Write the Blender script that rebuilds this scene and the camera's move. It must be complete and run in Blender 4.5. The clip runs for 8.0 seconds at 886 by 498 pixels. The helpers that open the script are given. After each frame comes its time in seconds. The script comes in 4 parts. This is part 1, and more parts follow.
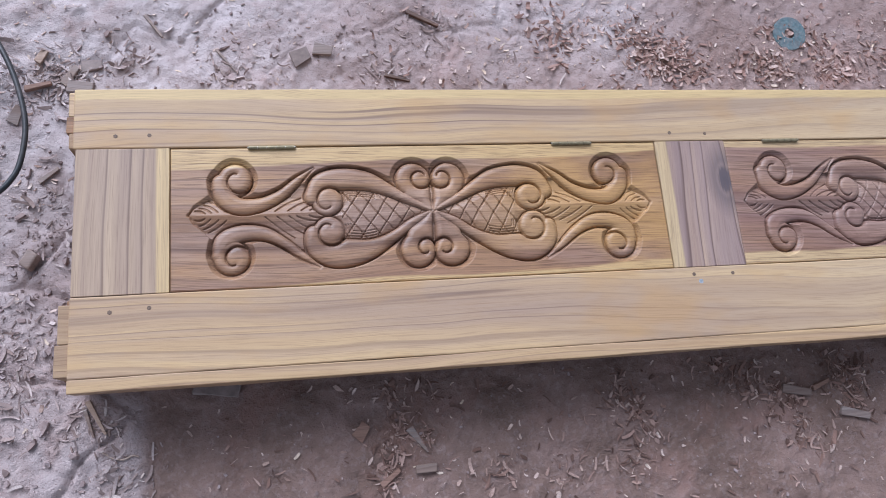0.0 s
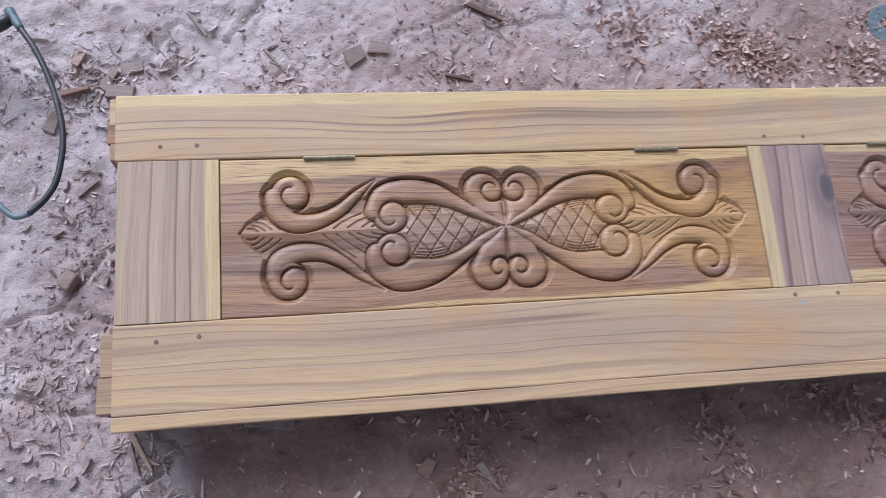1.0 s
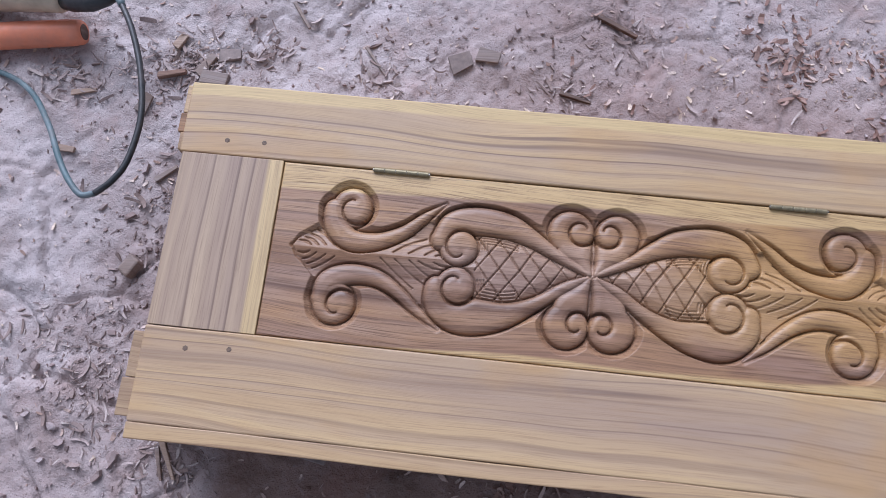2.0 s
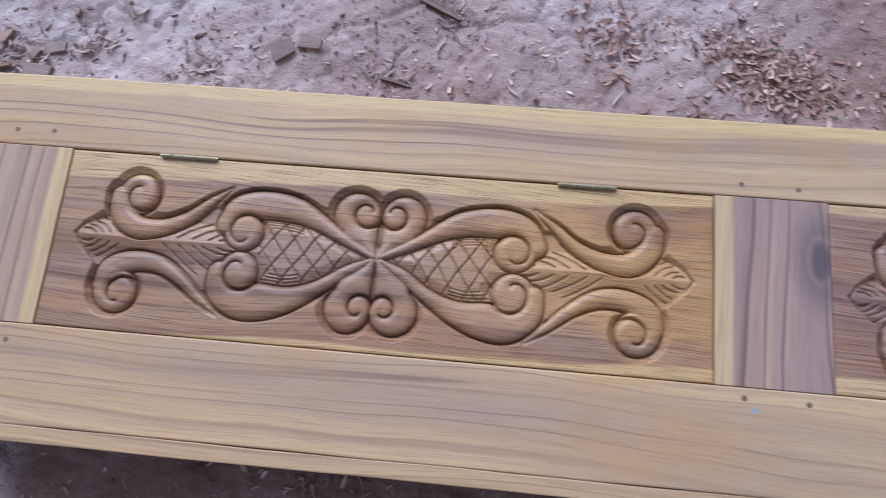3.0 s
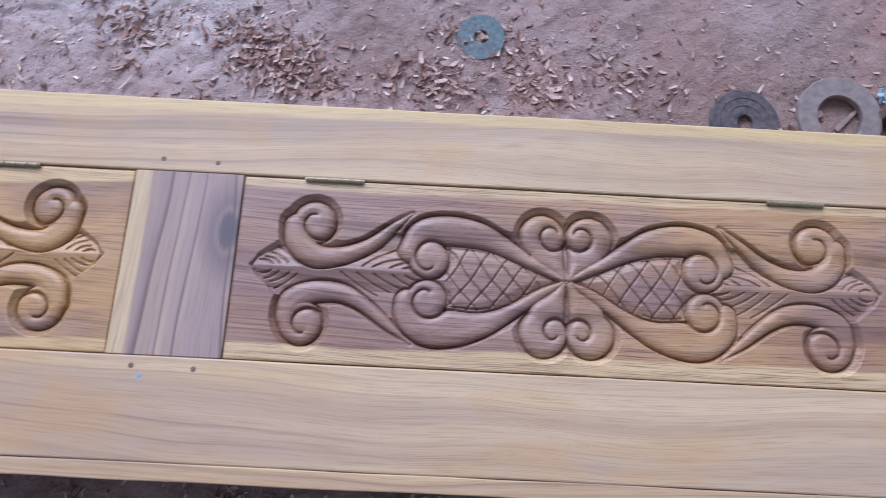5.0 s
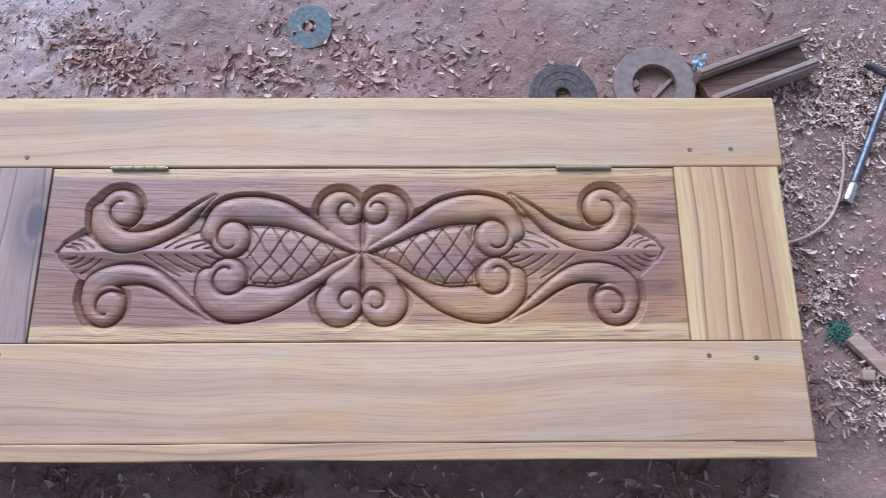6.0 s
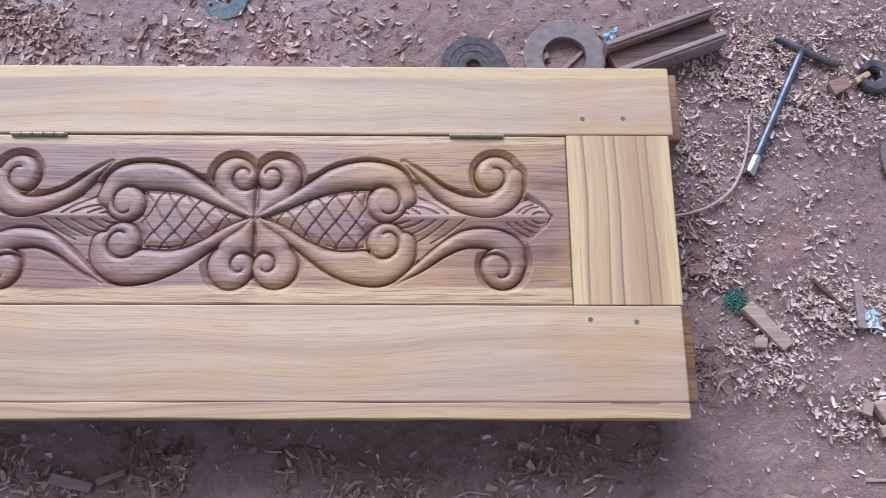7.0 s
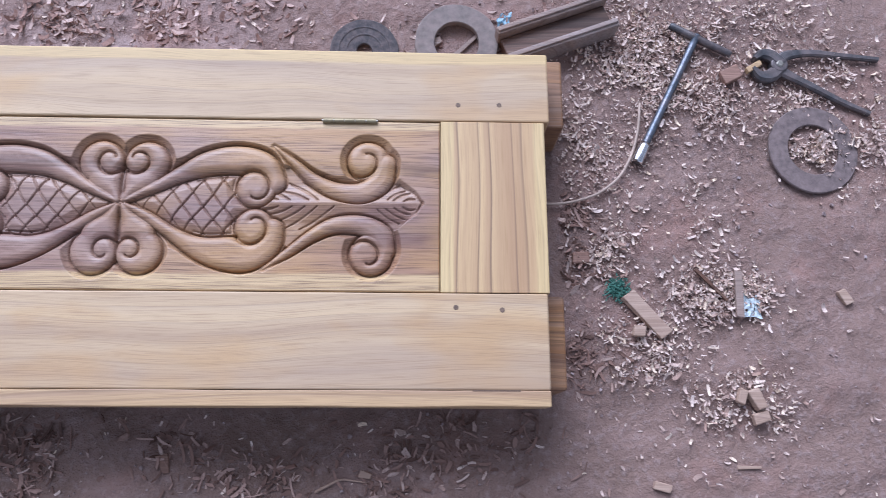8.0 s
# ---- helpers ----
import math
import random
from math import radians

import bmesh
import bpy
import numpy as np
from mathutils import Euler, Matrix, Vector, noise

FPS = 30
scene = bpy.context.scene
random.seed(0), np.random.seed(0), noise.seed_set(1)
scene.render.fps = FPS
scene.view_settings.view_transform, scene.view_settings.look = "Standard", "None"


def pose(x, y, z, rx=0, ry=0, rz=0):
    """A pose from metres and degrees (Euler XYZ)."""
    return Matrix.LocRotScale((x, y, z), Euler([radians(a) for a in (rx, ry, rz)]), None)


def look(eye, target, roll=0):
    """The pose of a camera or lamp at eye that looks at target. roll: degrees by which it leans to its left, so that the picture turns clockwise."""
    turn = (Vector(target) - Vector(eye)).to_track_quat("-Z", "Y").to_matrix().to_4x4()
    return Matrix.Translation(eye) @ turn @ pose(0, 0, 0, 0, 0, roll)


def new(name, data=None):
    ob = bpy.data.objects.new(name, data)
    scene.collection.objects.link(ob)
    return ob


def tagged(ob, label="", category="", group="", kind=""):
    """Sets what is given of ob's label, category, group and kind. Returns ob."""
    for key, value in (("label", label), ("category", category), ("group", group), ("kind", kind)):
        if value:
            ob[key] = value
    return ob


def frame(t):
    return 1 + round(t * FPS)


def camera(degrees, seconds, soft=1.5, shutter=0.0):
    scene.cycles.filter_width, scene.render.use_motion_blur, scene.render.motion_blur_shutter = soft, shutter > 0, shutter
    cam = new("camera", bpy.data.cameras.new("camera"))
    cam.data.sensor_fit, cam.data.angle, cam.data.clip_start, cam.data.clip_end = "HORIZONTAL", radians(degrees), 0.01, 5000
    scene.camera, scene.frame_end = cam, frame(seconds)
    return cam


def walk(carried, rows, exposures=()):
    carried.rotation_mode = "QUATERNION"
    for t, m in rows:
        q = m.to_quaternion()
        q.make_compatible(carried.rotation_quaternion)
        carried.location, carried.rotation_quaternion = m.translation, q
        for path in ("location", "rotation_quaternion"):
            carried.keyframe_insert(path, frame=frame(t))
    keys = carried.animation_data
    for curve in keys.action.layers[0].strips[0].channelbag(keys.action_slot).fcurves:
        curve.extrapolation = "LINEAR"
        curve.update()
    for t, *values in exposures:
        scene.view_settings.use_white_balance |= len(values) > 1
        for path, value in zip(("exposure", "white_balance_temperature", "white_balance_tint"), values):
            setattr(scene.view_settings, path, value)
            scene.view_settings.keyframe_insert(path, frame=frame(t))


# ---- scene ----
cam = camera(61.9, 8.0, soft=0.9, shutter=0.3)
PATH = [
    (0, (0.348, -0.113, 1.302), (0.726, 0.367, -0.602), 34.5),
    (0.5, (0.31, -0.071, 1.27), (0.679, 0.39, -0.64), 34.8),
    (1, (0.297, -0.037, 1.191), (0.61, 0.424, -0.73), 30.5),
    (1.2, (0.305, -0.026, 1.147), (0.552, 0.445, -0.781), 24.5),
    (2.3, (0.494, 0.043, 1.064), (0.333, 0.524, -0.87), -10.8),
    (2.5, (0.545, 0.042, 1.062), (0.384, 0.53, -0.871), -10.9),
    (3, (0.711, 0.035, 1.033), (0.582, 0.537, -0.899), -9.4),
    (3.5, (0.878, 0.0, 1.039), (0.797, 0.506, -0.895), -4.9),
    (4, (1.049, 0.011, 1.043), (1.004, 0.521, -0.89), -1.0),
    (4.5, (1.243, 0.027, 1.033), (1.238, 0.541, -0.899), 4.1),
    (5, (1.374, 0.021, 1.03), (1.392, 0.579, -0.891), 4.7),
    (5.2, (1.43, 0.018, 1.027), (1.46, 0.592, -0.889), 4.2),
    (6.3, (1.679, -0.042, 1.066), (1.7, 0.53, -0.85), 1.7),
    (6.5, (1.7, -0.05, 1.062), (1.722, 0.519, -0.855), 1.7),
    (7, (1.777, -0.058, 1.069), (1.798, 0.483, -0.856), 2.3),
    (7.5, (1.853, -0.053, 1.071), (1.893, 0.467, -0.86), 4.7),
    (8, (1.926, -0.054, 1.065), (1.994, 0.449, -0.869), 8.0),
]
walk(cam, [(t, look(eye, target, roll)) for t, eye, target, roll in PATH],
     [(0.0, -0.18, 5430, 14), (2.5, -0.36, 5350, 17), (3.0, -0.38, 5300, 17), (4.5, -0.29, 5100, 19), (8.0, -0.05, 5230, 18)])

# ---- world and light ----
world = bpy.data.worlds.new("sky")
scene.world = world
world.use_nodes = True
_wn = world.node_tree.nodes
_sky = _wn.new("ShaderNodeTexSky")
_sky.sky_type = "NISHITA"
_sky.sun_disc = False
_sky.sun_elevation = radians(42)
_sky.sun_rotation = radians(-22)
_sky.air_density = 1.0
_sky.dust_density = 3.0
_haze = _wn.new("ShaderNodeHueSaturation")
_haze.inputs["Saturation"].default_value = 0.2
world.node_tree.links.new(_sky.outputs[0], _haze.inputs["Color"])
world.node_tree.links.new(_haze.outputs[0], _wn["Background"].inputs[0])
_wn["Background"].inputs[1].default_value = 0.15

sun_data = bpy.data.lights.new("sun", "SUN")
sun_data.energy = 3.3
sun_data.angle = radians(45)
sun_data.color = (1.0, 0.99, 0.985)
sun = new("sun", sun_data)
sun.matrix_world = look((-1.1, 2.7, 2.65), (0, 0, 0))


# ---- materials ----
class Nodes:
    """Short ways to wire a material."""

    def __init__(self, name):
        self.mat = bpy.data.materials.new(name)
        self.mat.use_nodes = True
        self.tree = self.mat.node_tree
        self.bsdf = self.tree.nodes["Principled BSDF"]

    def add(self, kind, **settings):
        node = self.tree.nodes.new(kind)
        for key, value in settings.items():
            setattr(node, key, value)
        return node

    def link(self, a, b):
        self.tree.links.new(a, b)

    def place(self):
        return self.add("ShaderNodeNewGeometry").outputs["Position"]

    def random(self):
        return self.add("ShaderNodeObjectInfo").outputs["Random"]

    def island(self):
        return self.add("ShaderNodeNewGeometry").outputs["Random Per Island"]

    def scaled(self, vec, scale, shift=None):
        m = self.add("ShaderNodeMapping")
        m.inputs["Scale"].default_value = scale
        self.link(vec, m.inputs["Vector"])
        if shift is not None:
            self.link(shift, m.inputs["Location"])
        return m.outputs[0]

    def noise(self, vec, scale, detail=4, rough=0.55, distort=0.0):
        n = self.add("ShaderNodeTexNoise")
        n.inputs["Scale"].default_value = scale
        n.inputs["Detail"].default_value = detail
        n.inputs["Roughness"].default_value = rough
        n.inputs["Distortion"].default_value = distort
        self.link(vec, n.inputs["Vector"])
        return n.outputs["Fac"]

    def ramp(self, fac, stops):
        r = self.add("ShaderNodeValToRGB")
        el = r.color_ramp.elements
        while len(el) < len(stops):
            el.new(0.5)
        for e, (p, c) in zip(el, stops):
            e.position = p
            e.color = (*c, 1) if isinstance(c, tuple) else (c, c, c, 1)
        self.link(fac, r.inputs[0])
        return r.outputs[0]

    def mix(self, fac, a, b, mode="MIX"):
        m = self.add("ShaderNodeMix", data_type="RGBA", blend_type=mode)
        for value, sock in ((fac, m.inputs[0]), (a, m.inputs[6]), (b, m.inputs[7])):
            if isinstance(value, (int, float)):
                sock.default_value = value
            elif isinstance(value, tuple):
                sock.default_value = (*value, 1)
            else:
                self.link(value, sock)
        return m.outputs[2]

    def math(self, op, a, b=0.0, c=0.0):
        m = self.add("ShaderNodeMath", operation=op)
        for value, sock in zip((a, b, c), m.inputs):
            if isinstance(value, (int, float)):
                sock.default_value = value
            else:
                self.link(value, sock)
        return m.outputs[0]

    def axis(self, vec, k):
        s = self.add("ShaderNodeSeparateXYZ")
        self.link(vec, s.inputs[0])
        return s.outputs[k]

    def bump(self, height, strength, distance):
        b = self.add("ShaderNodeBump")
        b.inputs["Strength"].default_value = strength
        b.inputs["Distance"].default_value = distance
        self.link(height, b.inputs["Height"])
        self.link(b.outputs[0], self.bsdf.inputs["Normal"])

    def done(self, colour, rough=0.6, metal=0.0, spec=0.5):
        for value, key in ((colour, "Base Color"), (rough, "Roughness"), (metal, "Metallic"), (spec, "Specular IOR Level")):
            sock = self.bsdf.inputs[key]
            if isinstance(value, (int, float)):
                sock.default_value = value
            elif isinstance(value, tuple):
                sock.default_value = (*value, 1)
            else:
                self.link(value, sock)
        return self.mat


def wood(name, pale, mid, dark, along="x", line=0.5, lines=45.0, seed=0.0, sap=None, sap_colour=(0.62, 0.43, 0.17), rough=0.5, blotch=0.5, tint=(0.33, 0.22, 0.16), slope=(0.0, 0.0), knots=(), gold=0.0, wave=0.06, grain=0.65, even=0.12, gold_from=None, pores=0.5, fade=None, grey=0.0, lean=0.0):
    """Planed teak: growth lines across the board (lines a metre), drawn-out grain, broad bands of heart and pale sapwood.
    sap: (low edge, high edge, wander) of the heartwood across the grain, in metres. fade: (from, to, left over) of the lines along x.
    lean: how far the grain runs off the board's edge, metres a metre."""
    n = Nodes(name)
    pos = n.place()
    comb = n.add("ShaderNodeCombineXYZ")
    rnd = n.math("ADD", n.math("MULTIPLY", n.random(), 7.0), seed)
    for k in range(3):
        n.link(rnd, comb.inputs[k])
    if along == "y":
        m = n.add("ShaderNodeMapping")
        m.inputs["Rotation"].default_value = (0, 0, radians(90))
        n.link(pos, m.inputs["Vector"])
        base = m.outputs[0]
    else:
        base = pos
    shifted = n.scaled(base, (1, 1, 1), comb.outputs[0])
    # slow wander of the grain across its run
    wander = n.noise(n.scaled(shifted, (1.5, 4.0, 4.0)), 1.0, 2, 0.45)
    warp = n.add("ShaderNodeCombineXYZ")
    n.link(n.math("ADD", n.math("MULTIPLY", n.math("SUBTRACT", wander, 0.5), wave * 1.6), n.math("MULTIPLY", n.axis(base, 0), lean)), warp.inputs[1])
    va = n.add("ShaderNodeVectorMath", operation="ADD")
    n.link(shifted, va.inputs[0])
    n.link(warp.outputs[0], va.inputs[1])
    w = va.outputs[0]
    broad = n.noise(n.scaled(w, (0.5, 22, 3)), 1.0, 4, 0.6)
    fine = n.noise(n.scaled(w, (3.0, 230, 60)), 1.0, 5, 0.68)
    hair = n.noise(n.scaled(w, (16, 900, 200)), 1.0, 2, 0.6)
    col = n.ramp(broad, [(0.35, dark), (0.46, mid), (0.59, pale)])
    col = n.mix(n.ramp(n.noise(n.scaled(w, (1.1, 9, 3)), 1.3, 3, 0.5), [(0.46, 0.0), (0.68, blotch)]), col, tint)
    if grey:
        col = n.mix(n.ramp(n.noise(n.scaled(w, (2.2, 10, 3)), 1.0, 4, 0.6), [(0.45, 0.0), (0.60, grey)]), col, (0.40, 0.285, 0.23))
    # growth lines: unevenly spaced, each darkening slowly towards a sharp edge
    uneven = n.noise(n.scaled(w, (0.25, lines * 0.55, 2)), 1.0, 2, 0.5)
    ring = n.math("ADD", n.math("MULTIPLY", n.axis(w, 1), lines), n.math("MULTIPLY", uneven, 3.2))
    saw = n.math("FRACT", ring)
    own = n.ramp(n.noise(n.scaled(w, (0.7, lines * 0.8, 2)), 1.0, 3, 0.6), [(0.36, even), (0.62, 1.0)])
    if fade:
        far = n.math("DIVIDE", n.math("SUBTRACT", n.axis(pos, 0), fade[0]), fade[1] - fade[0])
        own = n.math("MULTIPLY", own, n.ramp(far, [(0.0, 1.0), (1.0, fade[2])]))
    late = n.math("MULTIPLY", n.ramp(saw, [(0.25, 0.0), (0.9, 1.0), (0.99, 0.0)]), own)
    col = n.mix(n.math("MULTIPLY", late, 0.75 * line), col, tint)
    thin = n.math("MULTIPLY", n.ramp(saw, [(0.0, 0.0), (0.80, 0.0), (0.93, 1.0), (0.97, 0.7), (1.0, 0.0)]), own)
    col = n.mix(n.math("MULTIPLY", n.ramp(fine, [(0.40, 0.75), (0.60, 0.0)]), grain), col, dark)
    smear = n.noise(n.scaled(w, (1.0, 60, 9)), 1.0, 5, 0.65)
    col = n.mix(n.math("MULTIPLY", n.ramp(smear, [(0.52, 0.0), (0.68, 1.0)]), grain * 0.7), col, tint)
    col = n.mix(n.math("MULTIPLY", thin, min(1.0, line)), col, (min(0.17, dark[0] * 0.5), min(0.105, dark[1] * 0.45), min(0.075, dark[2] * 0.5)))
    if fade:
        col = n.mix(n.ramp(far, [(0.0, 0.0), (1.0, 0.5)]), col, n.mix(n.ramp(broad, [(0.36, 0.0), (0.6, 1.0)]), (0.41, 0.305, 0.205), (0.545, 0.425, 0.28)))
    if gold:
        patch = n.noise(n.scaled(shifted, (4, 9, 1)), 1.0, 3, 0.6)
        amount = n.ramp(patch, [(0.5, 0.0), (0.64, gold)])
        if gold_from is not None:
            amount = n.math("MULTIPLY", n.ramp(patch, [(0.42, 0.0), (0.58, gold)]), n.ramp(n.math("MULTIPLY", n.math("SUBTRACT", n.axis(pos, 0), gold_from), 5.0), [(0.0, 0.0), (1.0, 1.0)]))
        col = n.mix(amount, col, (0.47, 0.275, 0.10))
    for kx, ky, kr in knots:
        off = n.add("ShaderNodeVectorMath", operation="DISTANCE")
        n.link(n.scaled(pos, (1, 0.5, 0)), off.inputs[0])
        off.inputs[1].default_value = (kx, ky * 0.5, 0)
        d = n.math("DIVIDE", n.math("ADD", off.outputs["Value"], n.math("MULTIPLY", n.math("SUBTRACT", fine, 0.5), 0.012)), kr)
        col = n.mix(n.ramp(d, [(0.0, 1.0), (0.25, 0.9), (0.36, 0.4), (0.48, 0.6), (1.0, 0.0)]), col, (0.085, 0.07, 0.08))
    if sap:
        low, high, amount = sap
        across = n.math("ADD", n.axis(base, 1), n.math("MULTIPLY", n.math("SUBTRACT", n.axis(base, 0), slope[1]), slope[0]))
        drift = n.math("MULTIPLY", n.math("SUBTRACT", n.noise(n.scaled(shifted, (3.2, 1, 1)), 1.0, 3, 0.5), 0.5), amount)
        y = n.math("ADD", across, drift)
        up = n.math("MULTIPLY_ADD", n.math("SUBTRACT", y, high), 260.0, 0.5)
        down = n.math("MULTIPLY_ADD", n.math("SUBTRACT", low, y), 260.0, 0.5)
        out = n.math("MINIMUM", n.math("MAXIMUM", n.math("MAXIMUM", up, down), 0.0), 1.0)
        sapc = n.mix(n.ramp(fine, [(0.4, 0.5), (0.65, 0.0)]), sap_colour, (sap_colour[0] * 0.72, sap_colour[1] * 0.66, sap_colour[2] * 0.6))
        sapc = n.mix(n.math("MULTIPLY", thin, 0.35), sapc, (0.30, 0.20, 0.13))
        col = n.mix(n.math("MULTIPLY", out, 0.92), col, sapc)
    col = n.mix(n.math("MULTIPLY", n.ramp(hair, [(0.3, 1.0), (0.5, 0.0)]), pores), col, (dark[0] * 0.7, dark[1] * 0.65, dark[2] * 0.6))
    n.bump(n.math("ADD", hair, n.math("MULTIPLY", thin, -0.6)), 0.25, 0.0006)
    return n.done(col, n.ramp(fine, [(0.3, rough - 0.08), (0.7, rough + 0.12)]), spec=0.42)


RAIL = wood("teak_rail", (0.55, 0.385, 0.205), (0.48, 0.325, 0.175), (0.38, 0.25, 0.15), line=1.0, lines=44.0, seed=1.0, even=0.3, blotch=0.9, tint=(0.36, 0.255, 0.19), grain=0.38, gold=0.45, pores=0.5, fade=(0.7, 1.5, 0.45), lean=0.012)
RAIL_TOP = wood("teak_rail_sap_edged", (0.56, 0.39, 0.205), (0.48, 0.33, 0.175), (0.38, 0.255, 0.15), line=1.0, lines=42.0, seed=1.7, even=0.3, blotch=0.9, tint=(0.36, 0.255, 0.19), grain=0.38, gold=0.45, pores=0.5, fade=(0.7, 1.5, 0.45), lean=-0.008, sap=(-1.0, 0.450, 0.014), sap_colour=(0.63, 0.47, 0.23))
STILE_L = wood("teak_stile_streaked", (0.49, 0.36, 0.235), (0.40, 0.285, 0.19), (0.25, 0.165, 0.115), along="y", line=1.12, lines=36.0, seed=3.3, even=0.5, grain=0.35, blotch=0.7, tint=(0.30, 0.21, 0.165), sap=(-1.0, 0.129, 0.006), sap_colour=(0.60, 0.44, 0.225), wave=0.03)
STILE_M = wood("teak_stile_purple", (0.46, 0.33, 0.235), (0.375, 0.26, 0.19), (0.23, 0.15, 0.115), along="y", line=1.12, lines=30.0, seed=5.7, even=0.5, grain=0.35, blotch=0.8, tint=(0.27, 0.195, 0.19), sap=(1.009, 5.0, 0.012), sap_colour=(0.57, 0.43, 0.24), knots=((1.112, 0.289, 0.040),), wave=0.10, grey=0.4)
STILE_R = wood("teak_stile_golden", (0.58, 0.41, 0.21), (0.52, 0.355, 0.18), (0.42, 0.265, 0.135), along="y", line=1.12, lines=48.0, seed=9.1, even=0.6, grain=0.35, blotch=0.3, tint=(0.38, 0.235, 0.13), sap=(1.973, 2.081, 0.008), sap_colour=(0.63, 0.48, 0.24), wave=0.035)
PANEL_A = wood("teak_panel_brown", (0.42, 0.24, 0.118), (0.30, 0.164, 0.084), (0.155, 0.079, 0.045), line=0.7, lines=42.0, seed=2.2, sap=(0.136, 0.337, 0.026), sap_colour=(0.60, 0.42, 0.20), slope=(-0.022, 0.55), blotch=0.7, tint=(0.22, 0.122, 0.09), gold=0.7, gold_from=0.58, grain=0.4, pores=0.8, rough=0.38, grey=0.55)
PANEL_B = wood("teak_panel_violet", (0.40, 0.24, 0.148), (0.28, 0.158, 0.10), (0.145, 0.076, 0.052), line=0.7, lines=42.0, seed=6.4, sap=(0.152, 0.351, 0.024), sap_colour=(0.60, 0.44, 0.24), slope=(0.004, 1.5), blotch=0.75, tint=(0.22, 0.125, 0.112), gold=0.6, gold_from=1.42, grain=0.4, pores=0.8, rough=0.38, grey=0.5)
SAP = wood("pale_sapwood", (0.58, 0.41, 0.22), (0.51, 0.35, 0.185), (0.36, 0.225, 0.12), line=0.7, lines=60.0, seed=4.4, blotch=0.4, even=0.0, grain=0.4)
UNDER = wood("weathered_underwood", (0.36, 0.185, 0.07), (0.255, 0.122, 0.046), (0.12, 0.055, 0.024), line=0.6, lines=80.0, seed=8.0)
ENDWOOD = wood("sawn_end_wood", (0.50, 0.36, 0.20), (0.42, 0.29, 0.165), (0.27, 0.175, 0.10), line=0.6, lines=120.0, seed=8.6, rough=0.7)


def plain(name, colour, rough=0.5, metal=0.0, vary=0.35, scale=60.0, bump=0.0004, dust=0.0):
    n = Nodes(name)
    pos = n.place()
    a = n.noise(pos, scale, 5, 0.6)
    b = n.noise(pos, scale * 5, 3, 0.6)
    lo = tuple(c * (1 - vary) for c in colour)
    hi = tuple(min(1, c * (1 + vary)) for c in colour)
    col = n.ramp(a, [(0.3, lo), (0.7, hi)])
    if dust:
        col = n.mix(n.ramp(n.noise(pos, scale * 0.6, 6, 0.7), [(0.5 - dust * 0.3, 0.0), (0.75, dust)]), col, (0.36, 0.27, 0.25))
    n.bump(b, 0.4, bump)
    return n.done(col, n.ramp(b, [(0.3, max(0.05, rough - 0.12)), (0.7, min(1, rough + 0.12))]), metal)


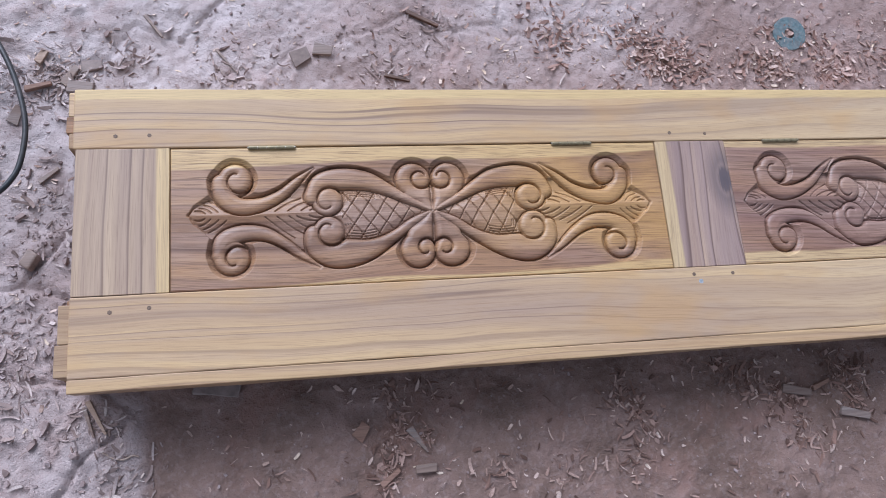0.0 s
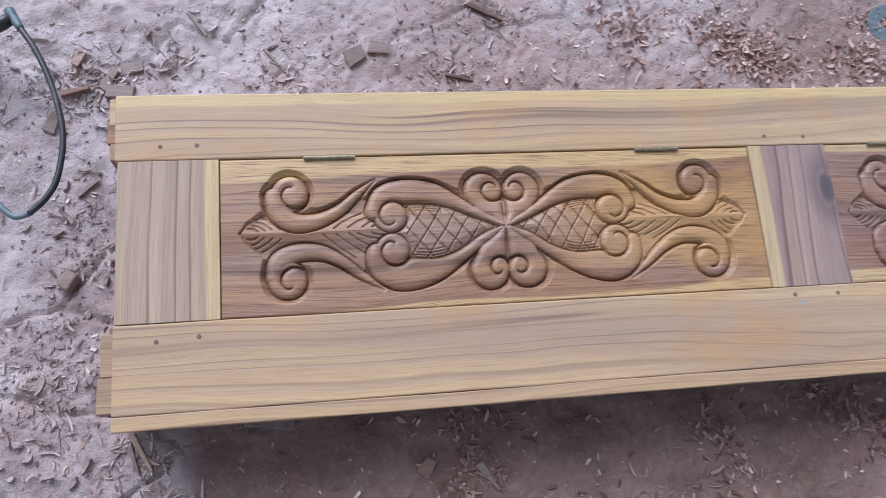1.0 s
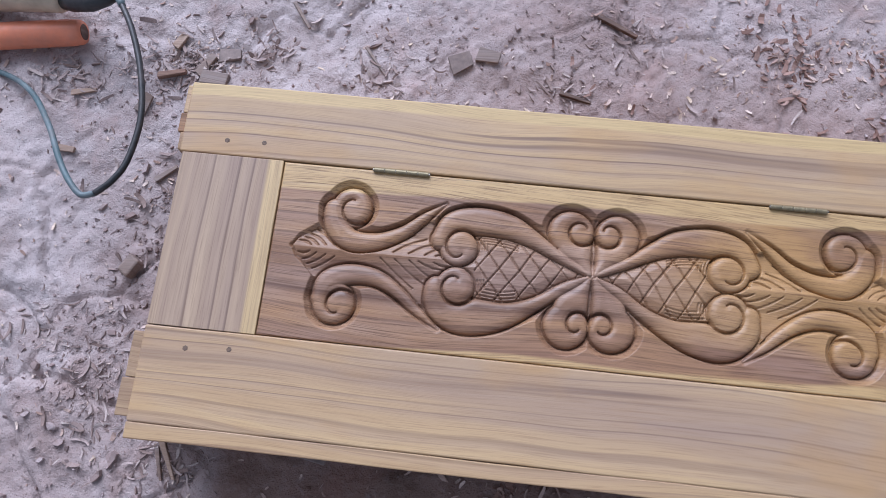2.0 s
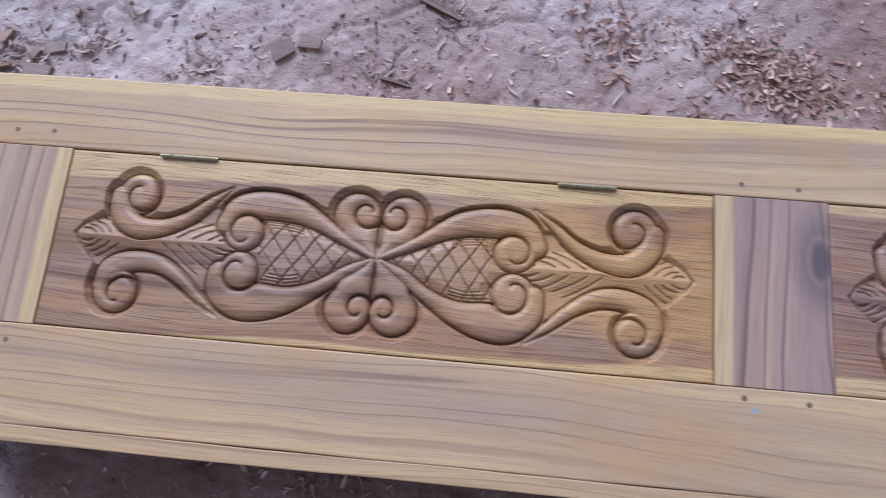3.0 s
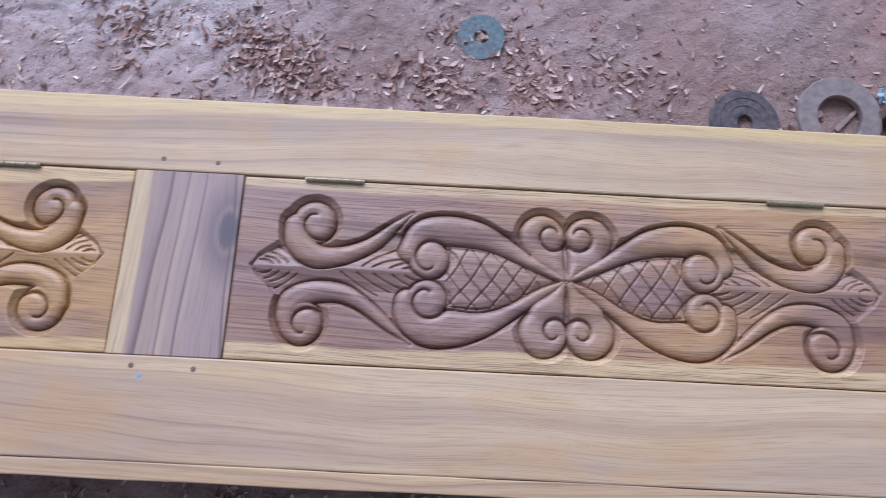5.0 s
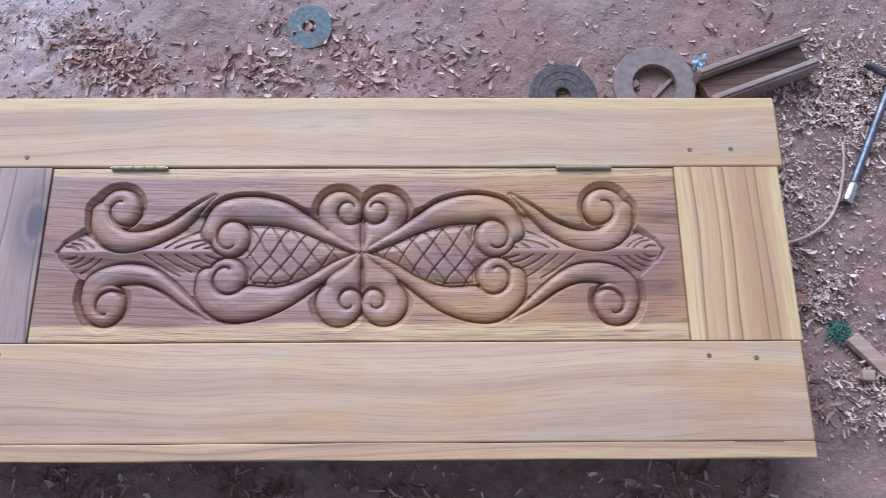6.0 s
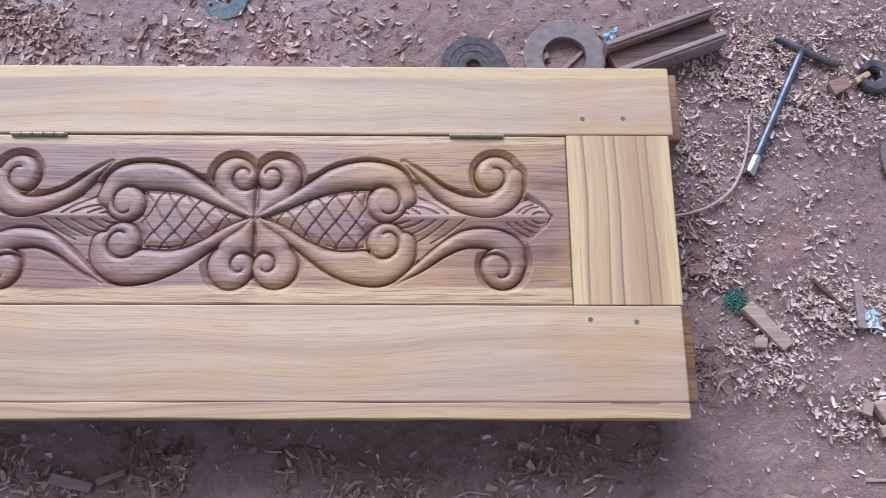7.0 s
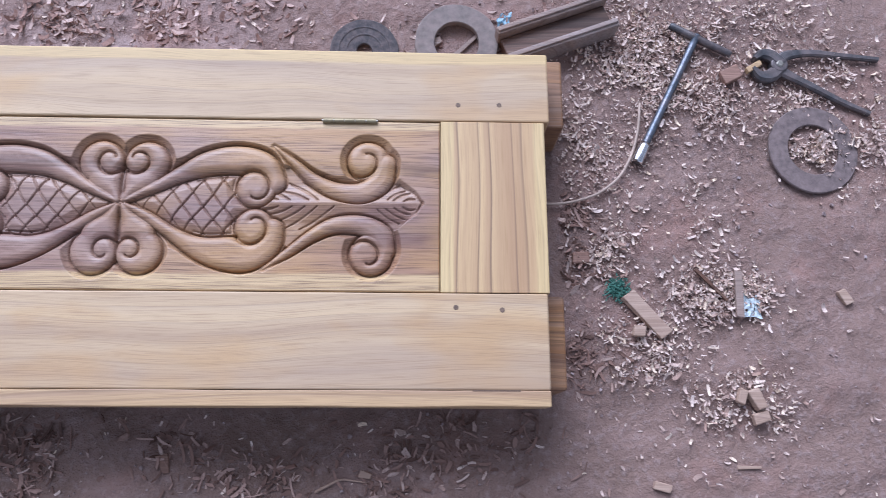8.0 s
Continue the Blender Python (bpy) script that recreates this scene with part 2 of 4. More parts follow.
def ground_material():
    n = Nodes("packed_earth")
    pos = n.place()
    big = n.noise(pos, 2.2, 4, 0.6)
    mid = n.noise(pos, 14, 6, 0.65)
    fine = n.noise(pos, 90, 5, 0.7)
    grit = n.noise(pos, 420, 3, 0.6)
    px, py = n.axis(pos, 0), n.axis(pos, 1)
    # pale dust left and back, redder earth elsewhere; light falloff painted into the gradient
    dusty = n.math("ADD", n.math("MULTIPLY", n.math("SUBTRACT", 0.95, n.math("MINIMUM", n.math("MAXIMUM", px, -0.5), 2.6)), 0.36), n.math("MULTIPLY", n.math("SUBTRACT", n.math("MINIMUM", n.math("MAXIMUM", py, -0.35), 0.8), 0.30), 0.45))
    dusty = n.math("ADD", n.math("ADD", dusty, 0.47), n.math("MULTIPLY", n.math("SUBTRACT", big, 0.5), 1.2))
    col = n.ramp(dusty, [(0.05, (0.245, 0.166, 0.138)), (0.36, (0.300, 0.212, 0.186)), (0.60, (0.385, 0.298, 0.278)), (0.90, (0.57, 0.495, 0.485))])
    col = n.mix(n.ramp(mid, [(0.42, 0.0), (0.66, 0.5)]), col, (0.27, 0.182, 0.158))
    # brown floor before the door, with a broken edge; door's shade painted in too
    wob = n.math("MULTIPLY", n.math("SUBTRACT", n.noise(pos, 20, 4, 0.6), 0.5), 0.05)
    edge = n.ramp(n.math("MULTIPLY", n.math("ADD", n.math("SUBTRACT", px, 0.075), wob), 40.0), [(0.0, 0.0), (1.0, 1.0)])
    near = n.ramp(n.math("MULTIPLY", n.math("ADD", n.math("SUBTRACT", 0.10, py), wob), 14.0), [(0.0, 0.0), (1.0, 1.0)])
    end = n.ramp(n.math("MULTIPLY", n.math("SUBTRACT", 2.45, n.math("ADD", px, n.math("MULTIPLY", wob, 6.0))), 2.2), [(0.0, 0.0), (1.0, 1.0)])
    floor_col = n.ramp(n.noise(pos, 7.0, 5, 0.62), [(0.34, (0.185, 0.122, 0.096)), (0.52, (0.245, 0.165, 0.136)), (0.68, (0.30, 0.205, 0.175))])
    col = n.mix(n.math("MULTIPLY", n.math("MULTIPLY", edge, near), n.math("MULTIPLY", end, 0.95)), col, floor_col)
    col = n.mix(n.ramp(fine, [(0.5, 0.0), (0.74, 0.34)]), col, (0.50, 0.42, 0.41))
    col = n.mix(n.ramp(grit, [(0.28, 0.8), (0.42, 0.0)]), col, (0.14, 0.09, 0.08))
    col = n.mix(n.ramp(n.noise(pos, 5.5, 5, 0.7), [(0.53, 0.0), (0.70, 0.45)]), col, (0.33, 0.185, 0.15))
    h = n.math("ADD", n.math("MULTIPLY", mid, 2.0), n.math("ADD", n.math("MULTIPLY", fine, n.ramp(n.noise(pos, 6.0, 4, 0.6), [(0.38, 0.45), (0.62, 1.5)])), n.math("MULTIPLY", grit, 0.34)))
    n.bump(h, 0.8, 0.006)
    return n.done(col, 0.92, spec=0.2)


def flakes(name, stops, rough=0.75):
    """Chips and shavings: each its own shade."""
    n = Nodes(name)
    col = n.ramp(n.island(), stops)
    g = n.noise(n.scaled(n.place(), (1, 1, 1)), 350, 3, 0.6)
    col = n.mix(n.ramp(g, [(0.35, 0.4), (0.6, 0.0)]), col, (0.2, 0.13, 0.1))
    return n.done(col, rough, spec=0.25)


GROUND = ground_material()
SHAVING = flakes("pale_shavings", [(0.0, (0.38, 0.25, 0.20)), (0.35, (0.60, 0.455, 0.39)), (0.75, (0.79, 0.655, 0.58)), (1.0, (0.80, 0.64, 0.48))])
REDCHIP = flakes("red_chips", [(0.0, (0.19, 0.105, 0.085)), (0.35, (0.34, 0.21, 0.172)), (0.7, (0.47, 0.325, 0.28)), (1.0, (0.66, 0.52, 0.46))])
CLOD = flakes("earth_crumbs", [(0.0, (0.28, 0.21, 0.195)), (0.5, (0.36, 0.285, 0.275)), (1.0, (0.46, 0.385, 0.38))], 0.95)
STEEL = plain("worn_steel", (0.42, 0.39, 0.34), 0.38, 0.9, 0.3, 90, 0.0002)
BRASSY = plain("dull_hinge_metal", (0.25, 0.21, 0.125), 0.5, 0.5, 0.3, 120, 0.0002)
CHROME = plain("bright_socket_steel", (0.62, 0.62, 0.63), 0.22, 1.0, 0.15, 90, 0.0001)
BLUED = plain("blued_steel", (0.10, 0.12, 0.15), 0.4, 0.7, 0.4, 70, 0.0003, 0.35)
IRON = plain("dark_iron", (0.075, 0.075, 0.08), 0.5, 0.55, 0.4, 60, 0.0004, 0.45)
PUTTY = plain("blue_grey_filler", (0.30, 0.33, 0.36), 0.8, 0, 0.3, 200)
PEG = plain("dark_peg", (0.15, 0.10, 0.07), 0.7, 0, 0.4, 200)
RUBBER = plain("black_cable_rubber", (0.022, 0.024, 0.026), 0.42, 0, 0.3, 40, 0.0002, 0.15)
CABLE_BLUE = plain("dusty_blue_cable", (0.09, 0.145, 0.16), 0.5, 0, 0.3, 40, 0.0002, 0.3)
ORANGE = plain("orange_plastic", (0.74, 0.235, 0.115), 0.45, 0, 0.15, 25, 0.0002, 0.3)
CREAM = plain("cream_plastic", (0.55, 0.46, 0.33), 0.5, 0, 0.2, 25, 0.0002, 0.3)
ABRASIVE = plain("abrasive_teal", (0.095, 0.15, 0.165), 0.85, 0, 0.4, 160, 0.0008, 0.4)
ABRASIVE_DARK = plain("abrasive_grey", (0.06, 0.056, 0.06), 0.9, 0, 0.35, 160, 0.0008, 0.35)
ABRASIVE_BROWN = plain("abrasive_brown", (0.13, 0.10, 0.095), 0.85, 0, 0.3, 120, 0.0006, 0.4)
BROWNCHIP = flakes("brown_chips", [(0.0, (0.10, 0.056, 0.044)), (0.45, (0.27, 0.162, 0.128)), (0.85, (0.45, 0.31, 0.26)), (1.0, (0.64, 0.50, 0.43))])
GREYCHIP = flakes("grey_chips", [(0.0, (0.24, 0.175, 0.155)), (0.4, (0.36, 0.28, 0.26)), (0.75, (0.47, 0.385, 0.365)), (1.0, (0.60, 0.51, 0.47))])
STONE_RING = plain("dusty_ring", (0.20, 0.17, 0.155), 0.9, 0, 0.25, 90, 0.0008, 0.4)
HARDWOOD = wood("red_brown_offcut", (0.15, 0.075, 0.048), (0.10, 0.05, 0.032), (0.045, 0.022, 0.016), line=0.3, lines=60.0, seed=12.0, rough=0.42, blotch=0.2)
GREYWOOD = wood("greyed_offcut", (0.34, 0.28, 0.255), (0.27, 0.22, 0.20), (0.2, 0.14, 0.115), line=0.5, lines=80.0, seed=14.0, rough=0.7)
OFFCUT = wood("pale_offcut", (0.50, 0.37, 0.29), (0.42, 0.30, 0.23), (0.26, 0.17, 0.12), line=0.4, lines=90.0, seed=15.0, rough=0.7)
GREEN = plain("green_fibre", (0.07, 0.19, 0.145), 0.6, 0, 0.5, 200)
FILM = plain("pale_blue_film", (0.48, 0.55, 0.58), 0.6, 0, 0.25, 120)
FILM_BLUE = plain("blue_film", (0.20, 0.33, 0.42), 0.35, 0, 0.25, 120)
SLATE = plain("grey_slab", (0.26, 0.205, 0.185), 0.85, 0, 0.3, 50, 0.001)
TAN = plain("tan_wire", (0.42, 0.32, 0.26), 0.6, 0, 0.2, 60)


# ---- building helpers ----
def thing(name, at, label, category, group="", kind=""):
    """An empty at the base of a thing."""
    ob = new(name)
    ob.location = at
    ob.empty_display_size = 0.02
    bpy.context.view_layer.update()
    return tagged(ob, label, category, group, kind)


def origin_of(ob):
    o = Vector(ob.location)
    while ob.parent:
        ob = ob.parent
        o += Vector(ob.location)
    return o


def part(name, bm, material, parent=None, label="", smooth=False):
    """One mesh under a thing or a part; the bmesh is in world places."""
    me = bpy.data.meshes.new(name)
    if parent is not None:
        bmesh.ops.translate(bm, verts=bm.verts, vec=-origin_of(parent))
    bmesh.ops.recalc_face_normals(bm, faces=bm.faces)
    bm.to_mesh(me)
    bm.free()
    me.materials.append(material)
    if smooth:
        me.shade_smooth()
    ob = new(name, me)
    ob.parent = parent
    if label:
        ob["label"] = label
    return ob


def sheet(name, verts, faces, material, smooth=True):
    me = bpy.data.meshes.new(name)
    me.from_pydata(verts, [], faces)
    me.materials.append(material)
    if smooth:
        me.shade_smooth()
    me.update()
    return new(name, me)


def loft(bm, rings, closed=True, caps=True):
    """Skin between rings of points."""
    vs = [[bm.verts.new(p) for p in r] for r in rings]
    k = len(vs[0])
    for a, b in zip(vs, vs[1:]):
        for i in range(k if closed else k - 1):
            bm.faces.new((a[i], a[(i + 1) % k], b[(i + 1) % k], b[i]))
    if caps:
        bm.faces.new(vs[0])
        bm.faces.new(list(reversed(vs[-1])))
    return vs


def board(x0, x1, y0, y1, z0, z1, run="x", edge=0.0022, wobble=0.0006, steps=0, seed=0, bm=None):
    """A planed board with eased, slightly uneven edges, running along x or y."""
    bm = bm or bmesh.new()
    a0, a1, b0, b1 = (x0, x1, y0, y1) if run == "x" else (y0, y1, x0, x1)
    steps = steps or max(4, int((a1 - a0) / 0.03))
    e = edge
    prof = []
    for cx, cz, start in ((b1 - e, z1 - e, 0), (b0 + e, z1 - e, 90), (b0 + e, z0 + e, 180), (b1 - e, z0 + e, 270)):
        for k in range(3):
            t = radians(start + 45 * k)
            prof.append((cx + e * math.cos(t), cz + e * math.sin(t)))
    rings = []
    stops = [a0, a0 + e * 0.4, a0 + e] + [a0 + (a1 - a0) * k / steps for k in range(1, steps)] + [a1 - e, a1 - e * 0.4, a1]
    for i, a in enumerate(stops):
        inset = e * 0.7 if i in (0, len(stops) - 1) else (e * 0.2 if i in (1, len(stops) - 2) else 0.0)
        ring = []
        for b, z in prof:
            s = 1 if b > (b0 + b1) / 2 else -1
            sz = 1 if z > (z0 + z1) / 2 else -1
            j = noise.noise((a * 9 + seed * 7.1, s * 3.0 + seed, sz * 1.3)) * wobble
            bb, zz = b - s * inset + j, z - sz * inset + j * 0.3
            ring.append((a, bb, zz) if run == "x" else (bb, a, zz))
        rings.append(ring)
    loft(bm, rings)
    return bm


def tube(points, radius, sides=10, bm=None, caps=True):
    """A tube along points; radius may be one number or one a point."""
    bm = bm or bmesh.new()
    pts = [Vector(p) for p in points]
    rs = radius if isinstance(radius, (list, tuple)) else [radius] * len(pts)
    rings = []
    up = Vector((0, 0, 1))
    for i, p in enumerate(pts):
        d = (pts[min(i + 1, len(pts) - 1)] - pts[max(i - 1, 0)]).normalized()
        if abs(d.dot(up)) > 0.95:
            up = Vector((1, 0, 0))
        s = d.cross(up).normalized()
        u = s.cross(d)
        rings.append([p + (s * math.cos(2 * math.pi * k / sides) + u * math.sin(2 * math.pi * k / sides)) * rs[i] for k in range(sides)])
    loft(bm, rings, caps=caps)
    return bm


def curve_points(ctrl, n=10):
    """A smooth line through control points of any dimension."""
    c = np.array(ctrl, float)
    c = np.vstack([2 * c[0] - c[1], c, 2 * c[-1] - c[-2]])
    out = []
    for i in range(1, len(c) - 2):
        p0, p1, p2, p3 = c[i - 1:i + 3]
        for t in np.linspace(0, 1, n, endpoint=False):
            out.append(0.5 * (2 * p1 + (p2 - p0) * t + (2 * p0 - 5 * p1 + 4 * p2 - p3) * t * t + (3 * p1 - p0 - 3 * p2 + p3) * t ** 3))
    out.append(c[-2])
    return np.array(out)


def turned(profile, sides=40, bm=None, wobble=0.0, seed=0):
    """A ring turned about z from (radius, height) pairs that close on themselves."""
    bm = bm or bmesh.new()
    rings = []
    for k in range(sides):
        t = 2 * math.pi * k / sides
        j = 1 + wobble * noise.noise((math.cos(t) * 1.7 + seed, math.sin(t) * 1.7, seed))
        rings.append([(r * j * math.cos(t), r * j * math.sin(t), z) for r, z in profile])
    rings.append(rings[0])
    loft(bm, rings, caps=False)
    bmesh.ops.remove_doubles(bm, verts=bm.verts, dist=1e-6)
    return bm


def moved(bm, m):
    bmesh.ops.transform(bm, matrix=m, verts=bm.verts)
    return bm


def fbm(x, y, scale, octaves=4, seed=0):
    """Value noise on arrays, about -1 to 1."""
    rng = np.random.RandomState(seed)
    out, amp, tot = np.zeros_like(x), 1.0, 0.0
    for _ in range(octaves):
        table = rng.rand(64, 64)
        u, v = x * scale, y * scale
        iu, iv = np.floor(u).astype(int), np.floor(v).astype(int)
        fu, fv = u - iu, v - iv
        fu, fv = fu * fu * (3 - 2 * fu), fv * fv * (3 - 2 * fv)
        g = lambda a, b: table[(iu + a) % 64, (iv + b) % 64]
        out += amp * ((g(0, 0) * (1 - fu) + g(1, 0) * fu) * (1 - fv) + (g(0, 1) * (1 - fu) + g(1, 1) * fu) * fv - 0.5) * 2
        tot += amp
        amp *= 0.5
        scale *= 2.03
    return out / tot


# ---- ground ----
def clods(x, y, cell, seed):
    """Distance to the nearest crack between cells, and the cell's own number."""
    rng = np.random.RandomState(seed)
    jit, val = rng.rand(64, 64, 2), rng.rand(64, 64)
    iu, iv = np.floor(x / cell).astype(int), np.floor(y / cell).astype(int)
    d1, d2, who = np.full(x.shape, 9.0), np.full(x.shape, 9.0), np.zeros(x.shape)
    for a in (-1, 0, 1):
        for b in (-1, 0, 1):
            j = jit[(iu + a) % 64, (iv + b) % 64]
            d = np.hypot((iu + a + j[..., 0]) * cell - x, (iv + b + j[..., 1]) * cell - y)
            near = d < d1
            d2 = np.where(near, d1, np.minimum(d2, d))
            who = np.where(near, val[(iu + a) % 64, (iv + b) % 64], who)
            d1 = np.minimum(d1, d)
    return d2 - d1, who


def ground_height(x, y):
    h = 0.012 * fbm(x, y, 2.2, 3, 11) + 0.0085 * fbm(x, y, 11, 4, 12) + (0.0042 * fbm(x, y, 30, 3, 14) + 0.0034 * fbm(x, y, 75, 3, 13)) * np.clip(1.5 - 0.55 * x, 0.35, 1.0)
    wx, wy = x + 0.03 * fbm(x, y, 9, 3, 21), y + 0.03 * fbm(x, y, 9, 3, 22)
    crack, who = clods(wx, wy, 0.21, 5)
    left = np.clip((0.12 - x) / 0.12, 0, 1) * np.clip((0.45 - y) / 0.15, 0, 1)
    back = 0.45 * np.clip((y - 0.5) / 0.1, 0, 1) * np.clip((1.3 - x) / 0.3, 0, 1)
    rough = np.maximum(left, back)
    h += rough * (0.016 * (who - 0.6) - 0.009 * np.exp(-(crack / 0.008) ** 2))
    # the smoother floor in front of the door
    h += -0.006 * np.clip((x - 0.07) / 0.03, 0, 1) * np.clip((0.02 - y) / 0.06, 0, 1)
    beyond = np.maximum(np.maximum(-0.5 - x, x - 2.8), np.maximum(-0.4 - y, y - 0.92))
    return h * np.clip(1 - beyond / 0.35, 0, 1) - 0.004


def spread(lo, hi, step, far):
    inner = list(np.arange(lo, hi + step / 2, step))
    out, d = [], step
    v = hi
    while v < far:
        d *= 1.35
        v += d
        out.append(v)
    low, d, v = [], step, lo
    while v > -far:
        d *= 1.35
        v -= d
        low.append(v)
    return np.array(low[::-1] + inner + out)


def build_ground():
    xs, ys = spread(-0.55, 2.85, 0.0045, 60), spread(-0.42, 0.95, 0.0045, 60)
    gx, gy = np.meshgrid(xs, ys)
    gz = ground_height(gx, gy)
    nx, ny = len(xs), len(ys)
    verts = np.stack([gx, gy, gz], -1).reshape(-1, 3)
    i = np.arange(ny - 1)[:, None] * nx + np.arange(nx - 1)[None]
    faces = np.stack([i, i + 1, i + nx + 1, i + nx], -1).reshape(-1, 4)
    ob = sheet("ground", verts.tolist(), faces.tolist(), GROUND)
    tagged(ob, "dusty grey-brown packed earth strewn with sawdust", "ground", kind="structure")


build_ground()


def gz(x, y):
    return float(ground_height(np.array([x]), np.array([y]))[0])


def rest(x, y, r):
    """The height on which a thing of that radius comes to rest."""
    a = np.linspace(0, 2 * math.pi, 24)
    px, py = np.concatenate([x + r * np.cos(a), x + 0.5 * r * np.cos(a)]), np.concatenate([y + r * np.sin(a), y + 0.5 * r * np.sin(a)])
    return float(np.percentile(ground_height(px, py), 88))


# ---- the carved door ----
TOP = 0.141
UNDERSIDE = 0.100
PANEL_TOP = 0.1392


def motif_strokes():
    """Scrolls of the half motif: centre line (across, up, half width), the round head it ends in,
    and the snail's groove of that head (middle, radius, first and last angle)."""
    return [
        # upper outer scroll
        ([(-0.195, 0.077, 0.0012), (-0.222, 0.0565, 0.0065), (-0.250, 0.0335, 0.0095), (-0.282, 0.0185, 0.0130), (-0.315, 0.0165, 0.0160), (-0.338, 0.034, 0.0165), (-0.343, 0.056, 0.0155)],
         (-0.3205, 0.0605, 0.0280), (-0.3135, 0.0600, 0.0215, 5, -245)),
        # upper great scroll
        ([(-0.006, 0.001, 0.0028), (-0.042, 0.0205, 0.0070), (-0.077, 0.0415, 0.0120), (-0.110, 0.0560, 0.0175), (-0.150, 0.0600, 0.0200), (-0.182, 0.0520, 0.0190), (-0.197, 0.030, 0.0160)],
         (-0.1735, 0.0215, 0.0268), (-0.1690, 0.0215, 0.0225, 40, 275)),
        # upper heart lobe
        ([(-0.0035, 0.001, 0.0030), (-0.014, 0.020, 0.0120), (-0.025, 0.040, 0.0235)],
         (-0.0298, 0.0560, 0.0300), (-0.0165, 0.0560, 0.0166, 335, 45)),
        # lower outer scroll
        ([(-0.190, -0.089, 0.0012), (-0.220, -0.066, 0.0068), (-0.250, -0.0430, 0.0095), (-0.280, -0.0290, 0.0125), (-0.313, -0.0285, 0.0145), (-0.338, -0.041, 0.0165), (-0.3435, -0.062, 0.0150)],
         (-0.3265, -0.0680, 0.0285), (-0.3170, -0.0710, 0.0205, 55, 245)),
        # lower great scroll
        ([(-0.006, -0.004, 0.0028), (-0.034, -0.0190, 0.0075), (-0.071, -0.0435, 0.0100), (-0.106, -0.0610, 0.0165), (-0.140, -0.0675, 0.0235), (-0.168, -0.0665, 0.0250), (-0.190, -0.053, 0.0220), (-0.198, -0.034, 0.0155)],
         (-0.1735, -0.0315, 0.0262), (-0.1700, -0.0330, 0.0218, -30, -270)),
        # lower heart lobe
        ([(-0.0035, -0.006, 0.0030), (-0.014, -0.026, 0.0130), (-0.025, -0.046, 0.0235)],
         (-0.0288, -0.0660, 0.0305), (-0.0145, -0.0635, 0.0150, 10, 285)),
    ]


def dome_field(u, v, line, head, groove):
    """For each place: the gap to the stroke in metres (below 0 inside), the stroke's half width there,
    and how deep the snail's groove bites."""
    pts = np.vstack([curve_points(line, 16), [head]])
    sel = (u > pts[:, 0].min() - 0.05) & (u < pts[:, 0].max() + 0.05) & (v > pts[:, 1].min() - 0.05) & (v < pts[:, 1].max() + 0.05)
    gap, cut, near = np.full(u.shape, 9.0), np.zeros(u.shape), np.full(u.shape, 0.02)
    su, sv = u[sel], v[sel]
    g, wn, c = np.full(su.shape, 9.0), np.full(su.shape, 0.02), np.zeros(su.shape)
    for a, b, w in pts:
        d = np.hypot(su - a, sv - b)
        wn = np.where(d - w < g, w, wn)
        g = np.minimum(g, d - w)
    a, b, w, first, last = groove
    for t in np.linspace(0, 1, 80):
        ang = radians(first + (last - first) * t)
        r = w * (1.04 - 0.10 * t - 0.42 * t ** 5)
        e = np.hypot(su - a - r * math.cos(ang), sv - b - r * math.sin(ang))
        bite = np.clip(1 - e / (0.0026 * (1 - 0.45 * t)), 0, 1) ** 0.7 + 0.34 * np.exp(-(e / 0.0048) ** 2)
        c = np.maximum(c, bite * (1 - 0.35 * t ** 3))
    gap[sel], cut[sel], near[sel] = g, c, wn
    return gap, cut, near


def scratch(u, v, a, b, width):
    """A tapering knife cut from a to b: 1 in its bottom, 0 outside."""
    du, dv = b[0] - a[0], b[1] - a[1]
    t = np.clip(((u - a[0]) * du + (v - a[1]) * dv) / (du * du + dv * dv), 0, 1)
    bow = 0.0022 * np.sin(t * math.pi)
    d = np.hypot(u - a[0] - du * t, v - a[1] - dv * t - bow * math.copysign(1.0, dv))
    return np.clip(1 - d / (width * (0.45 + 0.55 * np.sin(np.clip(t, 0.05, 0.95) * math.pi))), 0, 1)


